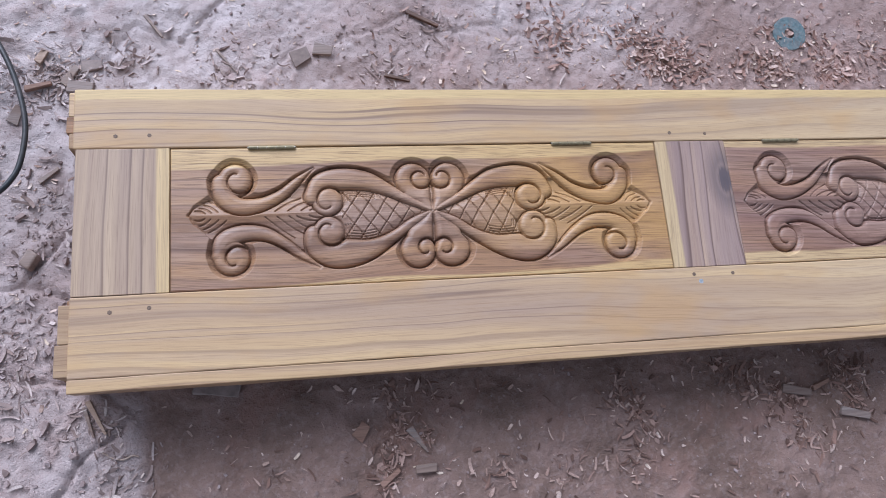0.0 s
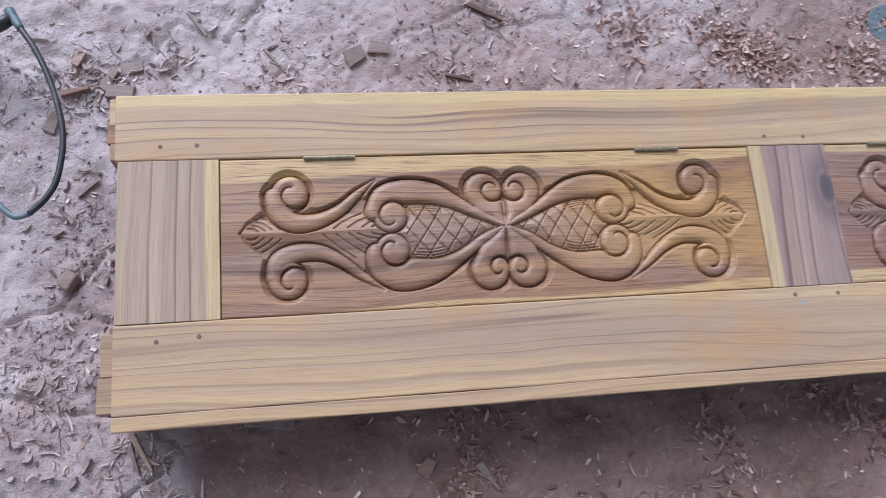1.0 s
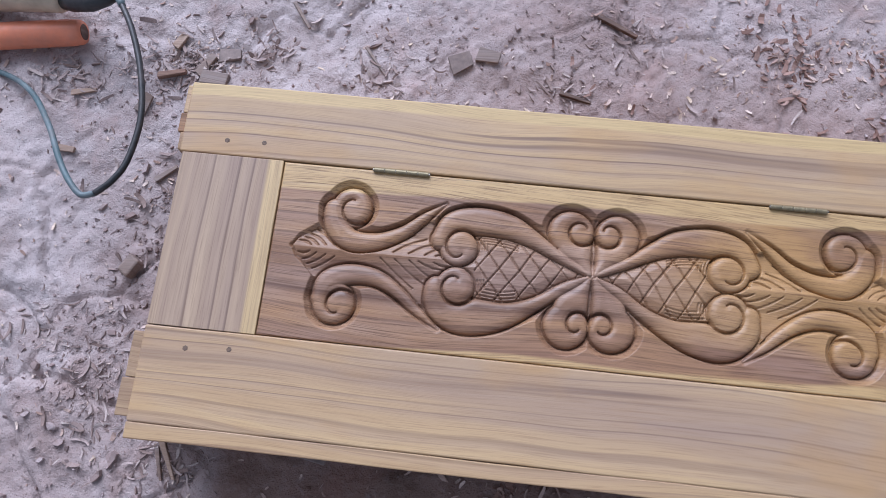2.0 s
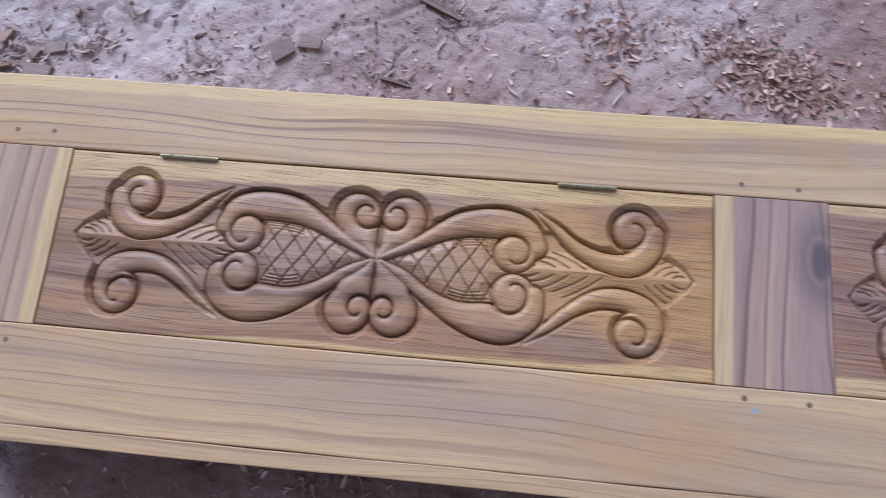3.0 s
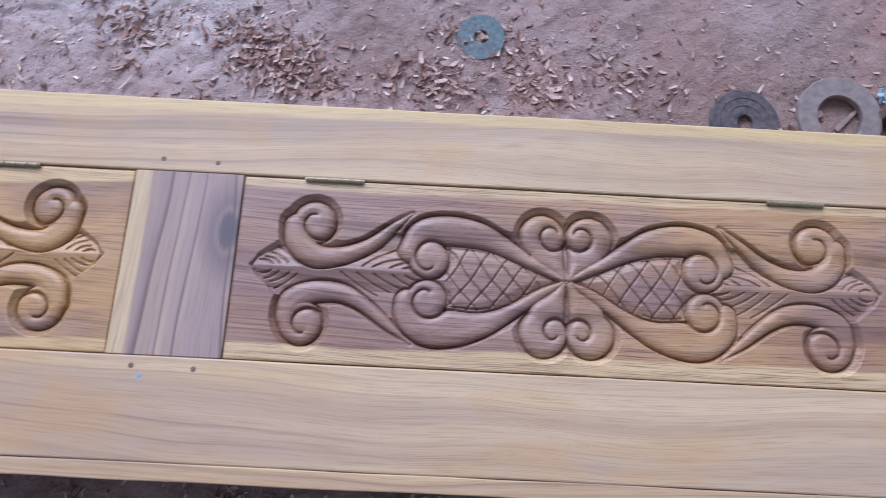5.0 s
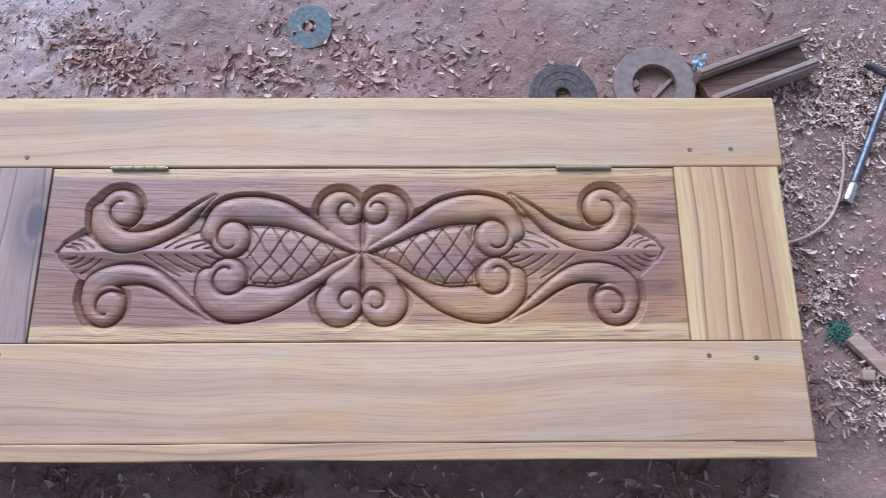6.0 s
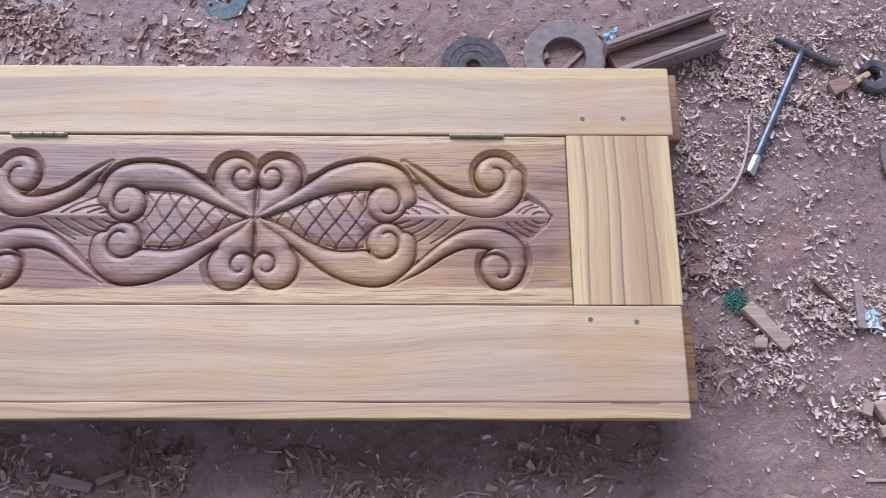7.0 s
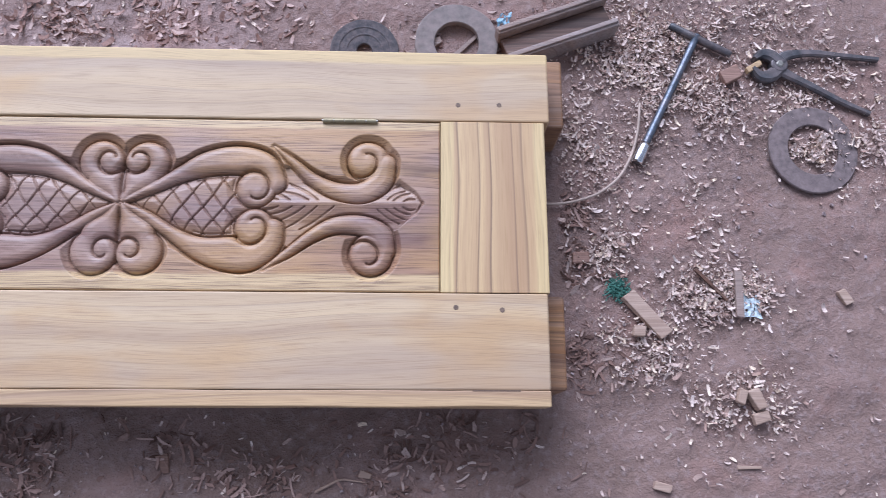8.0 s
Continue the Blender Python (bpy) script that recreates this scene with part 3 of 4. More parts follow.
def carve(u, v, depth=0.0098, seed=0):
    """Height of the carving, at most 0, at places measured from the motif's middle."""
    m = -np.abs(u)
    gap, cut, width = np.full(u.shape, 9.0), np.zeros(u.shape), np.full(u.shape, 0.02)
    body, halo = np.full(u.shape, -0.03), np.zeros(u.shape)
    for k, (line, head, groove) in enumerate(motif_strokes()):
        g, c, wn = dome_field(m, v, line, head, groove)
        width = np.where(g < gap, wn, width)
        deep = depth * np.clip(wn / 0.0095, 0.22, 1.0)
        # a rounded crown that steepens towards the outline
        turn = np.minimum(0.0125, 0.92 * wn + 0.0004)
        fall = np.clip(1 + g / turn, 0, 1)
        p = np.where(g < 0, -0.0006 - (deep - 0.0012) * (0.42 * fall ** 1.7 + 0.58 * fall ** 6), -0.03)
        cut = np.where((p > body) & (g < 0), c, cut)
        body = np.maximum(body, p)
        gap = np.minimum(gap, g)
        if k % 3 != 1:
            d = np.hypot(m - head[0], v - head[1]) - head[2]
            halo = np.maximum(halo, np.exp(-(np.maximum(d, 0) / 0.014) ** 2))
    inside = gap < 0
    # hatched eye between the great scrolls
    eye_u = np.array([-0.200, -0.150, -0.110, -0.077, -0.042, -0.012, 0.0])
    eye_t = np.array([0.020, 0.055, 0.054, 0.040, 0.019, 0.003, 0.0])
    eye_b = np.array([0.030, 0.063, 0.059, 0.044, 0.022, 0.005, 0.0])
    eye = (m > -0.178) & (v < np.interp(m, eye_u, eye_t)) & (-v < np.interp(m, eye_u, eye_b))
    # fanned leaf between the outer scrolls
    leaf_u = np.array([-0.391, -0.384, -0.361, -0.335, -0.300, -0.262, -0.225, -0.198, -0.185])
    top = np.array([0.0, 0.011, 0.028, 0.028, 0.012, 0.026, 0.050, 0.052, 0.03])
    bot = np.array([0.0, -0.012, -0.036, -0.036, -0.024, -0.036, -0.056, -0.060, -0.03])
    vl = v - 0.001
    leaf = (m > -0.391) & (m < -0.180) & (vl < np.interp(m, leaf_u, top)) & (vl > np.interp(m, leaf_u, bot))
    depth = depth * np.clip(width / 0.0095, 0.22, 1.0)
    slope = 0.0036 + 0.0012 * fbm(u, v, 30, 2, 31 + seed) + 0.0065 * halo
    ramp = np.clip(1 - np.maximum(gap, 0) / slope, 0, 1)
    h = -depth * ramp ** 0.9 * 0.92
    h = np.where(eye & ~inside, -0.0088 + 0.0052 * np.clip(gap / 0.012, 0, 1) ** 0.8, h)
    tip = np.clip((m + 0.391) / 0.02, 0, 1)
    h = np.where(leaf & ~inside, -(0.0012 + 0.0072 * np.clip(np.abs(vl) / 0.026, 0, 1) ** 1.1) * (0.5 + 0.5 * tip), h)
    around = (m > -0.400) & (m < -0.355) & ~leaf & ~inside
    out = np.abs(vl) - np.interp(m, leaf_u[:3], top[:3])
    out = np.where(m < -0.391, np.hypot(m + 0.391, vl) * 1.3, out)
    h = np.where(around, np.minimum(h, -0.0058 * np.clip(1 - out / 0.006, 0, 1)), h)
    h = np.where(inside, body, h)
    h -= 0.0044 * np.clip(width / 0.0095, 0.25, 1.0) * np.clip(1 - np.abs(gap) / 0.0018, 0, 1)
    h -= cut * 0.0070 * inside
    # gouged hatching
    jig = 0.0045 * fbm(u, v, 16, 2, 41 + seed)
    for sgn, lean in ((1, 0.62), (-1, 0.54)):
        q = (u * math.sqrt(1 - lean * lean) + sgn * v * lean + jig * sgn) / 0.0215 + 0.3 * sgn
        d = np.abs(q - np.round(q)) * 0.0215
        wide = 0.0015 + 0.0007 * fbm(u, v, 40, 2, 43 + seed)
        h -= 0.0036 * np.clip(1 - d / wide, 0, 1) * (eye & ~inside) * (gap > 0.0012) * (m > -0.150)
    # knife cuts of the leaf, swept out from the middle rib
    open_leaf = leaf & ~inside
    rng = random.Random(80 + seed)
    for half in (1, -1):
        mu = u * half
        for side in (1, -1):
            for k in range(5):
                j = rng.uniform(-0.004, 0.004)
                a = (-0.278 + 0.019 * k + j, side * 0.0045 + 0.001)
                b = (a[0] + 0.046 - 0.005 * k, side * (0.034 - 0.0062 * k + j))
                h -= 0.0042 * scratch(mu, v, a, b, 0.0021) * open_leaf
            for k in range(4):
                j = rng.uniform(-0.002, 0.002)
                a = (-0.336 - 0.0105 * k + j, side * (0.0075 - 0.0012 * k))
                b = (-0.3625 - 0.0068 * k, side * (0.0270 - 0.0066 * k) + j)
                h -= 0.0040 * scratch(mu, v, a, b, 0.0021) * open_leaf
    # fine cuts that follow the great scrolls inside the eye
    for off in ((0.0040, 0.0080, 0.0120) if seed == 0 else (0.0040,)):
        h -= 0.0024 * np.exp(-((gap - off) / 0.0010) ** 2) * eye * (m < -0.095) * (m > -0.150) * (np.abs(v) > 0.020)
    # a cleft under each heart's cusp
    h -= 0.0045 * np.clip(1 - np.abs(u) / 0.0022, 0, 1) * (((v > 0.030) & (v < 0.076)) | ((v < -0.030) & (v > -0.084))) * np.clip((np.abs(v) - 0.03) / 0.03, 0, 1)
    worked = (gap < 0.012) | leaf | eye
    h += worked * (0.00016 * fbm(u, v, 170, 2, 51 + seed) + 0.00012 * fbm(u, v, 45, 2, 52 + seed))
    return h


def carved_panel(x0, x1, y0, y1, middle, material, parent, label, seed):
    """A board of the door with the motif cut into its face."""
    step = 0.0009
    xs, ys = np.linspace(x0, x1, int((x1 - x0) / step)), np.linspace(y0, y1, int((y1 - y0) / step))
    gx, gy = np.meshgrid(xs, ys)
    wob = 0.0018
    du = gx - middle[0] + wob * fbm(gx, gy, 12, 2, 61 + seed)
    dv = gy - middle[1] + wob * fbm(gx, gy, 12, 2, 71 + seed)
    h = carve(du, dv, seed=seed)
    border = np.minimum(np.minimum(gx - x0, x1 - gx), np.minimum(gy - y0, y1 - gy))
    zz = PANEL_TOP + h - 0.0012 * np.clip(1 - border / 0.0022, 0, 1) ** 2
    o = origin_of(parent)
    nx, ny = len(xs), len(ys)
    verts = (np.stack([gx, gy, zz], -1).reshape(-1, 3) - np.array(o)).tolist()
    i = np.arange(ny - 1)[:, None] * nx + np.arange(nx - 1)[None]
    faces = np.stack([i, i + 1, i + nx + 1, i + nx], -1).reshape(-1, 4).tolist()
    # sides and back
    loop = list(range(nx)) + [nx * k + nx - 1 for k in range(1, ny)] + [nx * (ny - 1) + k for k in range(nx - 2, -1, -1)] + [nx * k for k in range(ny - 2, 0, -1)]
    base = len(verts)
    for k in loop:
        verts.append([verts[k][0], verts[k][1], 0.112 - o[2]])
    for k in range(len(loop)):
        n2 = (k + 1) % len(loop)
        faces.append([loop[n2], loop[k], base + k, base + n2])
    faces.append(list(range(base + len(loop) - 1, base - 1, -1)))
    ob = sheet("carved_panel", verts, faces, material)
    ob.parent = parent
    ob["label"] = label
    return ob


def build_hinge(x0, x1, y, parent, seed):
    """A butt hinge: two leaves let into the edges, a barrel of five knuckles and its pin."""
    bm = bmesh.new()
    for ya, yb in ((y - 0.0032, y - 0.0010), (y + 0.0010, y + 0.0030)):
        board(x0, x1, ya, yb, 0.1295, TOP - 0.0002, bm=bm, edge=0.0004, wobble=0.0, steps=2)
    hinge = part("hinge", bm, BRASSY, parent, "dull metal butt hinge let into the joint")
    n = 5
    for k in range(n):
        a, b = x0 + (x1 - x0) * k / n + 0.0005, x0 + (x1 - x0) * (k + 1) / n - 0.0005
        part("knuckle", tube([(a, y - 0.001, TOP + 0.0008), (a + 0.0005, y - 0.001, TOP + 0.0008), (b - 0.0005, y - 0.001, TOP + 0.0008), (b, y - 0.001, TOP + 0.0008)], [0.0029, 0.0032, 0.0032, 0.0029], 12), BRASSY, hinge, smooth=False)
    part("pin", tube([(x0 - 0.0012, y - 0.001, TOP + 0.0008), (x1 + 0.0012, y - 0.001, TOP + 0.0008)], 0.0018, 8), STEEL, hinge)


def build_door():
    door = thing("carved_door", (1.05, 0.23, UNDERSIDE), "planed teak door with two hinged carved panels, lying flat", "door")
    part("top_rail", board(0.004, 2.103, 0.3655, 0.468, UNDERSIDE, TOP, seed=1), RAIL_TOP, door, "pale golden planed rail with brown grain")
    part("bottom_rail", board(0.007, 2.093, 0.0068, 0.1285, UNDERSIDE, TOP, seed=2), RAIL, door, "wide pale golden rail with wavy brown grain")
    part("edge_strip", board(0.007, 2.093, -0.0135, 0.0064, UNDERSIDE, TOP - 0.0003, edge=0.0015, seed=3, wobble=0.0012), SAP, door, "pale sapwood edging strip")
    part("stile", board(0.008, 0.1485, 0.1292, 0.3648, UNDERSIDE, TOP - 0.0004, run="y", seed=4, edge=0.001), STILE_L, door, "grey-brown streaked end stile")
    part("stile", board(0.9855, 1.1235, 0.1292, 0.3648, UNDERSIDE, TOP - 0.0006, run="y", seed=5, edge=0.001), STILE_M, door, "purple-brown middle stile with a dark knot")
    part("stile", board(1.9555, 2.0955, 0.1292, 0.3648, UNDERSIDE, TOP - 0.0004, run="y", seed=6, edge=0.001), STILE_R, door, "golden end stile with dark wavy lines")
    carved_panel(0.1498, 0.9842, 0.1299, 0.3636, (0.568, 0.2495), PANEL_A, door, "brown heartwood panel carved with scrolls and hearts", 0)
    carved_panel(1.1248, 1.9543, 0.1299, 0.3636, (1.538, 0.2475), PANEL_B, door, "violet-brown panel carved with scrolls and hearts", 3)
    for k, (a, b) in enumerate(((0.271, 0.345), (0.790, 0.862), (1.203, 1.276), (1.797, 1.869))):
        build_hinge(a, b, 0.3640, door, k)
    part("split", board(1.995, 2.055, 0.0052, 0.0064, TOP - 0.004, TOP + 0.0001, edge=0.0003, steps=8, wobble=0.0004), PEG, door, "dark open split")
    for x, y in ((0.067, 0.386), (0.118, 0.387), (1.018, 0.381), (1.088, 0.379), (1.979, 0.389), (2.035, 0.390),
                 (0.064, 0.103), (0.120, 0.107), (1.019, 0.116), (1.093, 0.115), (1.975, 0.110), (2.034, 0.107)):
        bm = tube([(0, 0, TOP - 0.006), (0, 0, TOP + 0.0002), (0, 0, TOP + 0.0005)], [0.0036, 0.0036, 0.0028], 6)
        part("peg", moved(bm, pose(x, y, 0, 0, 0, (x * 977) % 90)), PEG, door)
    part("filled_hole", moved(tube([(0, 0, TOP - 0.006), (0, 0, TOP + 0.0003)], 0.0042, 9), pose(1.030, 0.103, 0)), PUTTY, door, "pale blue-grey filled hole")
    return door


build_door()


def build_lower_frame():
    """The rougher frame beneath, whose rails run a little past the door's ends."""
    f = thing("lower_door_frame", (1.05, 0.25, 0.0), "rough brown timber frame lying under the carved door", "door frame")
    part("rail", board(-0.014, 2.125, 0.010, 0.136, -0.012, 0.082, seed=7, edge=0.003, wobble=0.0015), UNDER, f)
    part("rail", board(-0.010, 2.135, 0.384, 0.490, -0.012, 0.082, seed=8, edge=0.003, wobble=0.0015), UNDER, f)
    for y0, y1, x0 in ((0.012, 0.060, -0.015), (0.061, 0.120, -0.012)):
        part("rail_end", board(x0, 0.0062, y0, y1, 0.0835, 0.1275, run="y", edge=0.0015, wobble=0.0015, seed=y0 * 90), ENDWOOD, f, "pale sawn rail end")
    for y0, y1, x0, m in ((0.4265, 0.468, -0.008, SAP), (0.398, 0.426, -0.010, UNDER), (0.372, 0.3975, -0.006, ENDWOOD)):
        part("rail_end", board(x0, 0.0032, y0, y1, 0.0835, 0.1275, run="y", edge=0.0015, wobble=0.0015, seed=y0 * 90), m, f, "layered sawn rail end")
    for x in (0.02, 0.98, 1.96):
        part("crosspiece", board(x, x + 0.12, 0.137, 0.383, 0.0, 0.060, run="y", seed=9), UNDER, f)
    for x in (0.30, 1.75):
        for y0, y1, z in ((0.02, 0.12, 0.082), (0.39, 0.46, 0.082)):
            part("packing_block", board(x, x + 0.09, y0, y1, z - 0.001, UNDERSIDE, seed=10), UNDER, f)


build_lower_frame()



# ---- things on the ground ----
def on_ground(x, y, lift=0.0):
    return (x, y, gz(x, y) + lift)


def build_cable():
    """The flex of the power tool, standing up from the ground in a loose loop."""
    c = thing("power_cable", (-0.1, 0.45, 0.0), "black rubber power cable looping above the earth, dusty blue further on", "cable")
    dark = [(-0.163, 0.628, 0.094), (-0.149, 0.604, 0.098), (-0.122, 0.560, 0.10), (-0.096, 0.497, 0.10), (-0.080, 0.425, 0.10), (-0.085, 0.360, 0.10), (-0.100, 0.327, 0.10), (-0.122, 0.305, 0.099)]
    pale = [(-0.122, 0.305, 0.099), (-0.142, 0.302, 0.098), (-0.165, 0.322, 0.096), (-0.192, 0.356, 0.088), (-0.235, 0.415, 0.065), (-0.30, 0.48, 0.03), (-0.38, 0.52, gz(-0.38, 0.52) + 0.004), (-0.5, 0.54, gz(-0.5, 0.54) + 0.004)]
    part("flex", tube([Vector(p) for p in curve_points(dark, 8)], 0.0046, 12), RUBBER, c, smooth=True)
    part("flex", tube([Vector(p) for p in curve_points(pale, 8)], 0.0045, 12), CABLE_BLUE, c, "dusty blue-grey flex", smooth=True)
    part("strain_relief", tube([Vector(p) for p in curve_points([(-0.168, 0.636, 0.092), (-0.160, 0.622, 0.0945), (-0.147, 0.600, 0.098)], 4)], [0.0075] * 4 + [0.0068] * 3 + [0.006, 0.0055], 12), CABLE_BLUE, c, "blue-grey rubber sleeve", smooth=True)


build_cable()


def build_power_tool():
    """The rear of a power tool with a cream housing and a black tail."""
    base = gz(-0.33, 0.66)
    t = thing("power_tool", (-0.33, 0.66, base), "power tool with a cream housing and black tail", "power tool")
    body = [(-0.56, 0.648, 0.05), (-0.50, 0.648, 0.05), (-0.38, 0.642, 0.056), (-0.30, 0.634, 0.062), (-0.266, 0.629, 0.064), (-0.260, 0.628, 0.064)]
    part("housing", tube(body, [0.040, 0.042, 0.040, 0.031, 0.027, 0.023], 20), CREAM, t, "cream plastic housing", smooth=True)
    tail = [(-0.263, 0.628, 0.062), (-0.24, 0.620, 0.068), (-0.205, 0.612, 0.080), (-0.178, 0.615, 0.089), (-0.163, 0.622, 0.093)]
    part("tail", tube(tail, [0.019, 0.018, 0.014, 0.011, 0.009], 14), RUBBER, t, "black rubber tail", smooth=True)
    for k in range(4):
        x = -0.36 + k * 0.022
        part("vent_slot", board(x, x + 0.006, 0.622, 0.632, 0.085, 0.094, edge=0.001, steps=2), RUBBER, t)


build_power_tool()


def build_orange_tube():
    a, b = Vector((-0.52, 0.552, 0.021)), Vector((-0.243, 0.592, 0.022))
    o = thing("orange_handle", (-0.36, 0.58, 0.0), "orange plastic tool handle lying on the earth", "handle")
    d = (b - a).normalized()
    pts = [a, a + d * 0.05, b - d * 0.10, b - d * 0.02, b - d * 0.004, b]
    part("grip", tube(pts, [0.022, 0.022, 0.0215, 0.021, 0.0195, 0.017], 24), ORANGE, o, smooth=True)
    part("end_hole", tube([b - d * 0.002, b + d * 0.0008], 0.0125, 18), HARDWOOD, o, "dark recessed end")


build_orange_tube()


def build_disc(name, x, y, outer, inner, thick, material, label, tilt=(0, 0), hub=0.0, worn=0.02, seed=0, rings=0):
    """A grinding or cutting disc with a bore, eased edges and a worn outline."""
    z = rest(x, y, outer) + 0.001
    d = thing(name, (x, y, z), label, "grinding disc")
    t = thick / 2
    e = min(0.0012, t * 0.6)
    prof = [(inner, -t + e), (inner, t - e), (inner + e, t), (outer - e, t), (outer, t - e), (outer, -t + e), (outer - e, -t), (inner + e, -t)]
    m = pose(x, y, z + t, tilt[0], tilt[1], 0)
    part("disc", moved(turned(prof, 56, wobble=worn, seed=seed), m), material, d)
    if hub:
        h = hub
        prof = [(inner + 0.0004, t - 0.0004), (inner + 0.0004, t + 0.0016), (h * 0.8, t + 0.0018), (h, t + 0.0006), (h, t - 0.0004)]
        part("hub_ring", moved(turned(prof, 36), m), SLATE, d, "dusty centre ring")
    for k in range(rings):
        r = inner + (outer - inner) * (0.35 + 0.3 * k)
        prof = [(r, t - 0.0004), (r, t + 0.0006), (r + 0.0015, t + 0.0009), (r + 0.003, t + 0.0006), (r + 0.003, t - 0.0004)]
        part("tread", moved(turned(prof, 48), m), material, d)
    return d


build_disc("cutting_disc", 1.428, 0.674, 0.0385, 0.011, 0.004, ABRASIVE, "worn dusty teal grinding disc on the earth", (6, -4), 0.0, 0.03, 1)
build_disc("dark_disc", 1.838, 0.546, 0.0545, 0.012, 0.006, ABRASIVE_DARK, "dark worn grinding disc beside the door", (3, 2), 0.0, 0.02, 2, 2)
build_disc("dusty_ring_disc", 1.985, 0.561, 0.067, 0.036, 0.012, STONE_RING, "dusty grey worn grinding wheel ring", (4, 2), 0.0, 0.03, 3)
build_disc("brown_ring_disc", 2.545, 0.389, 0.0715, 0.041, 0.006, ABRASIVE_BROWN, "brown grinding wheel ring holding wood shavings", (1, 1), 0.0, 0.012, 4)


def build_channel():
    """A short offcut with two pale ridges and a sunk dark middle."""
    a, b = Vector((2.060, 0.547, 0)), Vector((2.228, 0.612, 0))
    base = rest(2.15, 0.58, 0.07)
    o = thing("moulded_offcut", (2.15, 0.58, base), "red-brown grooved timber offcut with greyed ridges", "wood offcut")
    d = (b - a)
    length = d.length
    ang = math.degrees(math.atan2(d.y, d.x))
    m = pose((a.x + b.x) / 2, (a.y + b.y) / 2, base, 0, 0, ang)
    half = length / 2
    part("core", moved(board(-half, half, -0.017, 0.017, 0.002, 0.024, seed=20), m), HARDWOOD, o, "dark red-brown grooved middle")
    for y in (-0.0245, 0.0245):
        bm = board(-half - 0.004, half + 0.004, y - 0.007, y + 0.007, 0.0, 0.040, seed=21 + y, edge=0.002)
        board(-half - 0.003, half + 0.002, y - 0.0025, y + 0.0025, 0.0385, 0.0435, seed=22, edge=0.001, bm=bm)
        part("ridge", moved(bm, m), GREYWOOD, o, "greyed raised ridge")


build_channel()


def build_t_wrench():
    base = rest(2.32, 0.47, 0.09) - 0.004
    w = thing("t_handle_wrench", (2.32, 0.47, base), "blued steel T-handle socket wrench lying on shavings", "wrench")
    head, foot = Vector((2.374, 0.580, base + 0.014)), Vector((2.2635, 0.364, base + 0.012))
    d = (foot - head).normalized()
    stem = [head - d * 0.006, head + d * 0.02, foot - d * 0.034, foot - d * 0.030]
    part("stem", tube(stem, [0.0062, 0.0062, 0.0064, 0.0072], 14), BLUED, w, smooth=True)
    part("socket", tube([foot - d * 0.036, foot - d * 0.030, foot - d * 0.002, foot], [0.0072, 0.0090, 0.0092, 0.0085], 16), CHROME, w, "bright chromed socket", smooth=True)
    part("socket_hole", tube([foot - d * 0.001, foot + d * 0.0006], 0.0062, 6), IRON, w, "dark hexagonal mouth")
    p, q = Vector((2.333, 0.603, base + 0.014)), Vector((2.430, 0.552, base + 0.013))
    e = (q - p).normalized()
    part("cross_bar", tube([p, p + e * 0.004, q - e * 0.004, q], [0.0048, 0.0062, 0.0062, 0.0048], 14), IRON, w, "dark steel cross bar", smooth=True)


build_t_wrench()


def build_pincers():
    base = rest(2.52, 0.53, 0.05)
    p = thing("pincers", (2.52, 0.53, base), "dark iron pincers lying open on shavings", "pincers")
    pivot = Vector((2.503, 0.532, base + 0.010))

    def arm(name, pts, widths, z, thick):
        bm = bmesh.new()
        line = curve_points(pts, 6)
        wide = np.interp(np.linspace(0, 1, len(line)), np.linspace(0, 1, len(widths)), widths)
        rings = []
        for i, c in enumerate(line):
            d = line[min(i + 1, len(line) - 1)] - line[max(i - 1, 0)]
            d = d / np.hypot(*d)
            s = np.array((-d[1], d[0])) * wide[i]
            t = thick / 2
            rings.append([(c[0] + s[0] * k, c[1] + s[1] * k, z + h * t) for k, h in ((1, 0.4), (0.6, 1), (-0.6, 1), (-1, 0.4), (-1, -0.4), (-0.6, -1), (0.6, -1), (1, -0.4))])
        loft(bm, rings)
        return part(name, bm, IRON, p, smooth=False)

    z = base + 0.010
    arm("handle", [(2.503, 0.537), (2.520, 0.550), (2.560, 0.5545), (2.610, 0.550), (2.668, 0.545)], [0.011, 0.0085, 0.0062, 0.0055, 0.0048, 0.004], z + 0.001, 0.010)
    arm("handle", [(2.503, 0.527), (2.520, 0.515), (2.555, 0.496), (2.600, 0.470), (2.642, 0.450)], [0.011, 0.0085, 0.0065, 0.0058, 0.005, 0.004], z - 0.001, 0.010)
    arm("jaw", [(2.508, 0.533), (2.492, 0.548), (2.476, 0.550), (2.464, 0.541)], [0.011, 0.0105, 0.008, 0.004], z + 0.001, 0.016)
    arm("jaw", [(2.508, 0.531), (2.490, 0.514), (2.472, 0.513), (2.460, 0.526)], [0.011, 0.011, 0.0085, 0.004], z - 0.001, 0.016)
    part("rivet", tube([pivot + Vector((0, 0, -0.008)), pivot + Vector((0, 0, 0.008)), pivot + Vector((0, 0, 0.010))], [0.006, 0.006, 0.004], 14), STEEL, p, "worn rivet")
    part("boss", tube([pivot + Vector((0, 0, -0.008)), pivot + Vector((0, 0, 0.0065)), pivot + Vector((0, 0, 0.0075))], [0.0135, 0.0135, 0.012], 18), IRON, p)


build_pincers()


def build_wire():
    pts = [(2.045, 0.335), (2.085, 0.305), (2.125, 0.296), (2.165, 0.300), (2.200, 0.312), (2.235, 0.340), (2.258, 0.380), (2.270, 0.420), (2.276, 0.466)]
    line = [(x, y, gz(x, y) + 0.0095) for x, y in curve_points(pts, 6)]
    ob = part("thin_wire", tube(line, 0.0022, 8), TAN, smooth=True)
    tagged(ob, "thin tan wire curving over the earth", "wire")


build_wire()


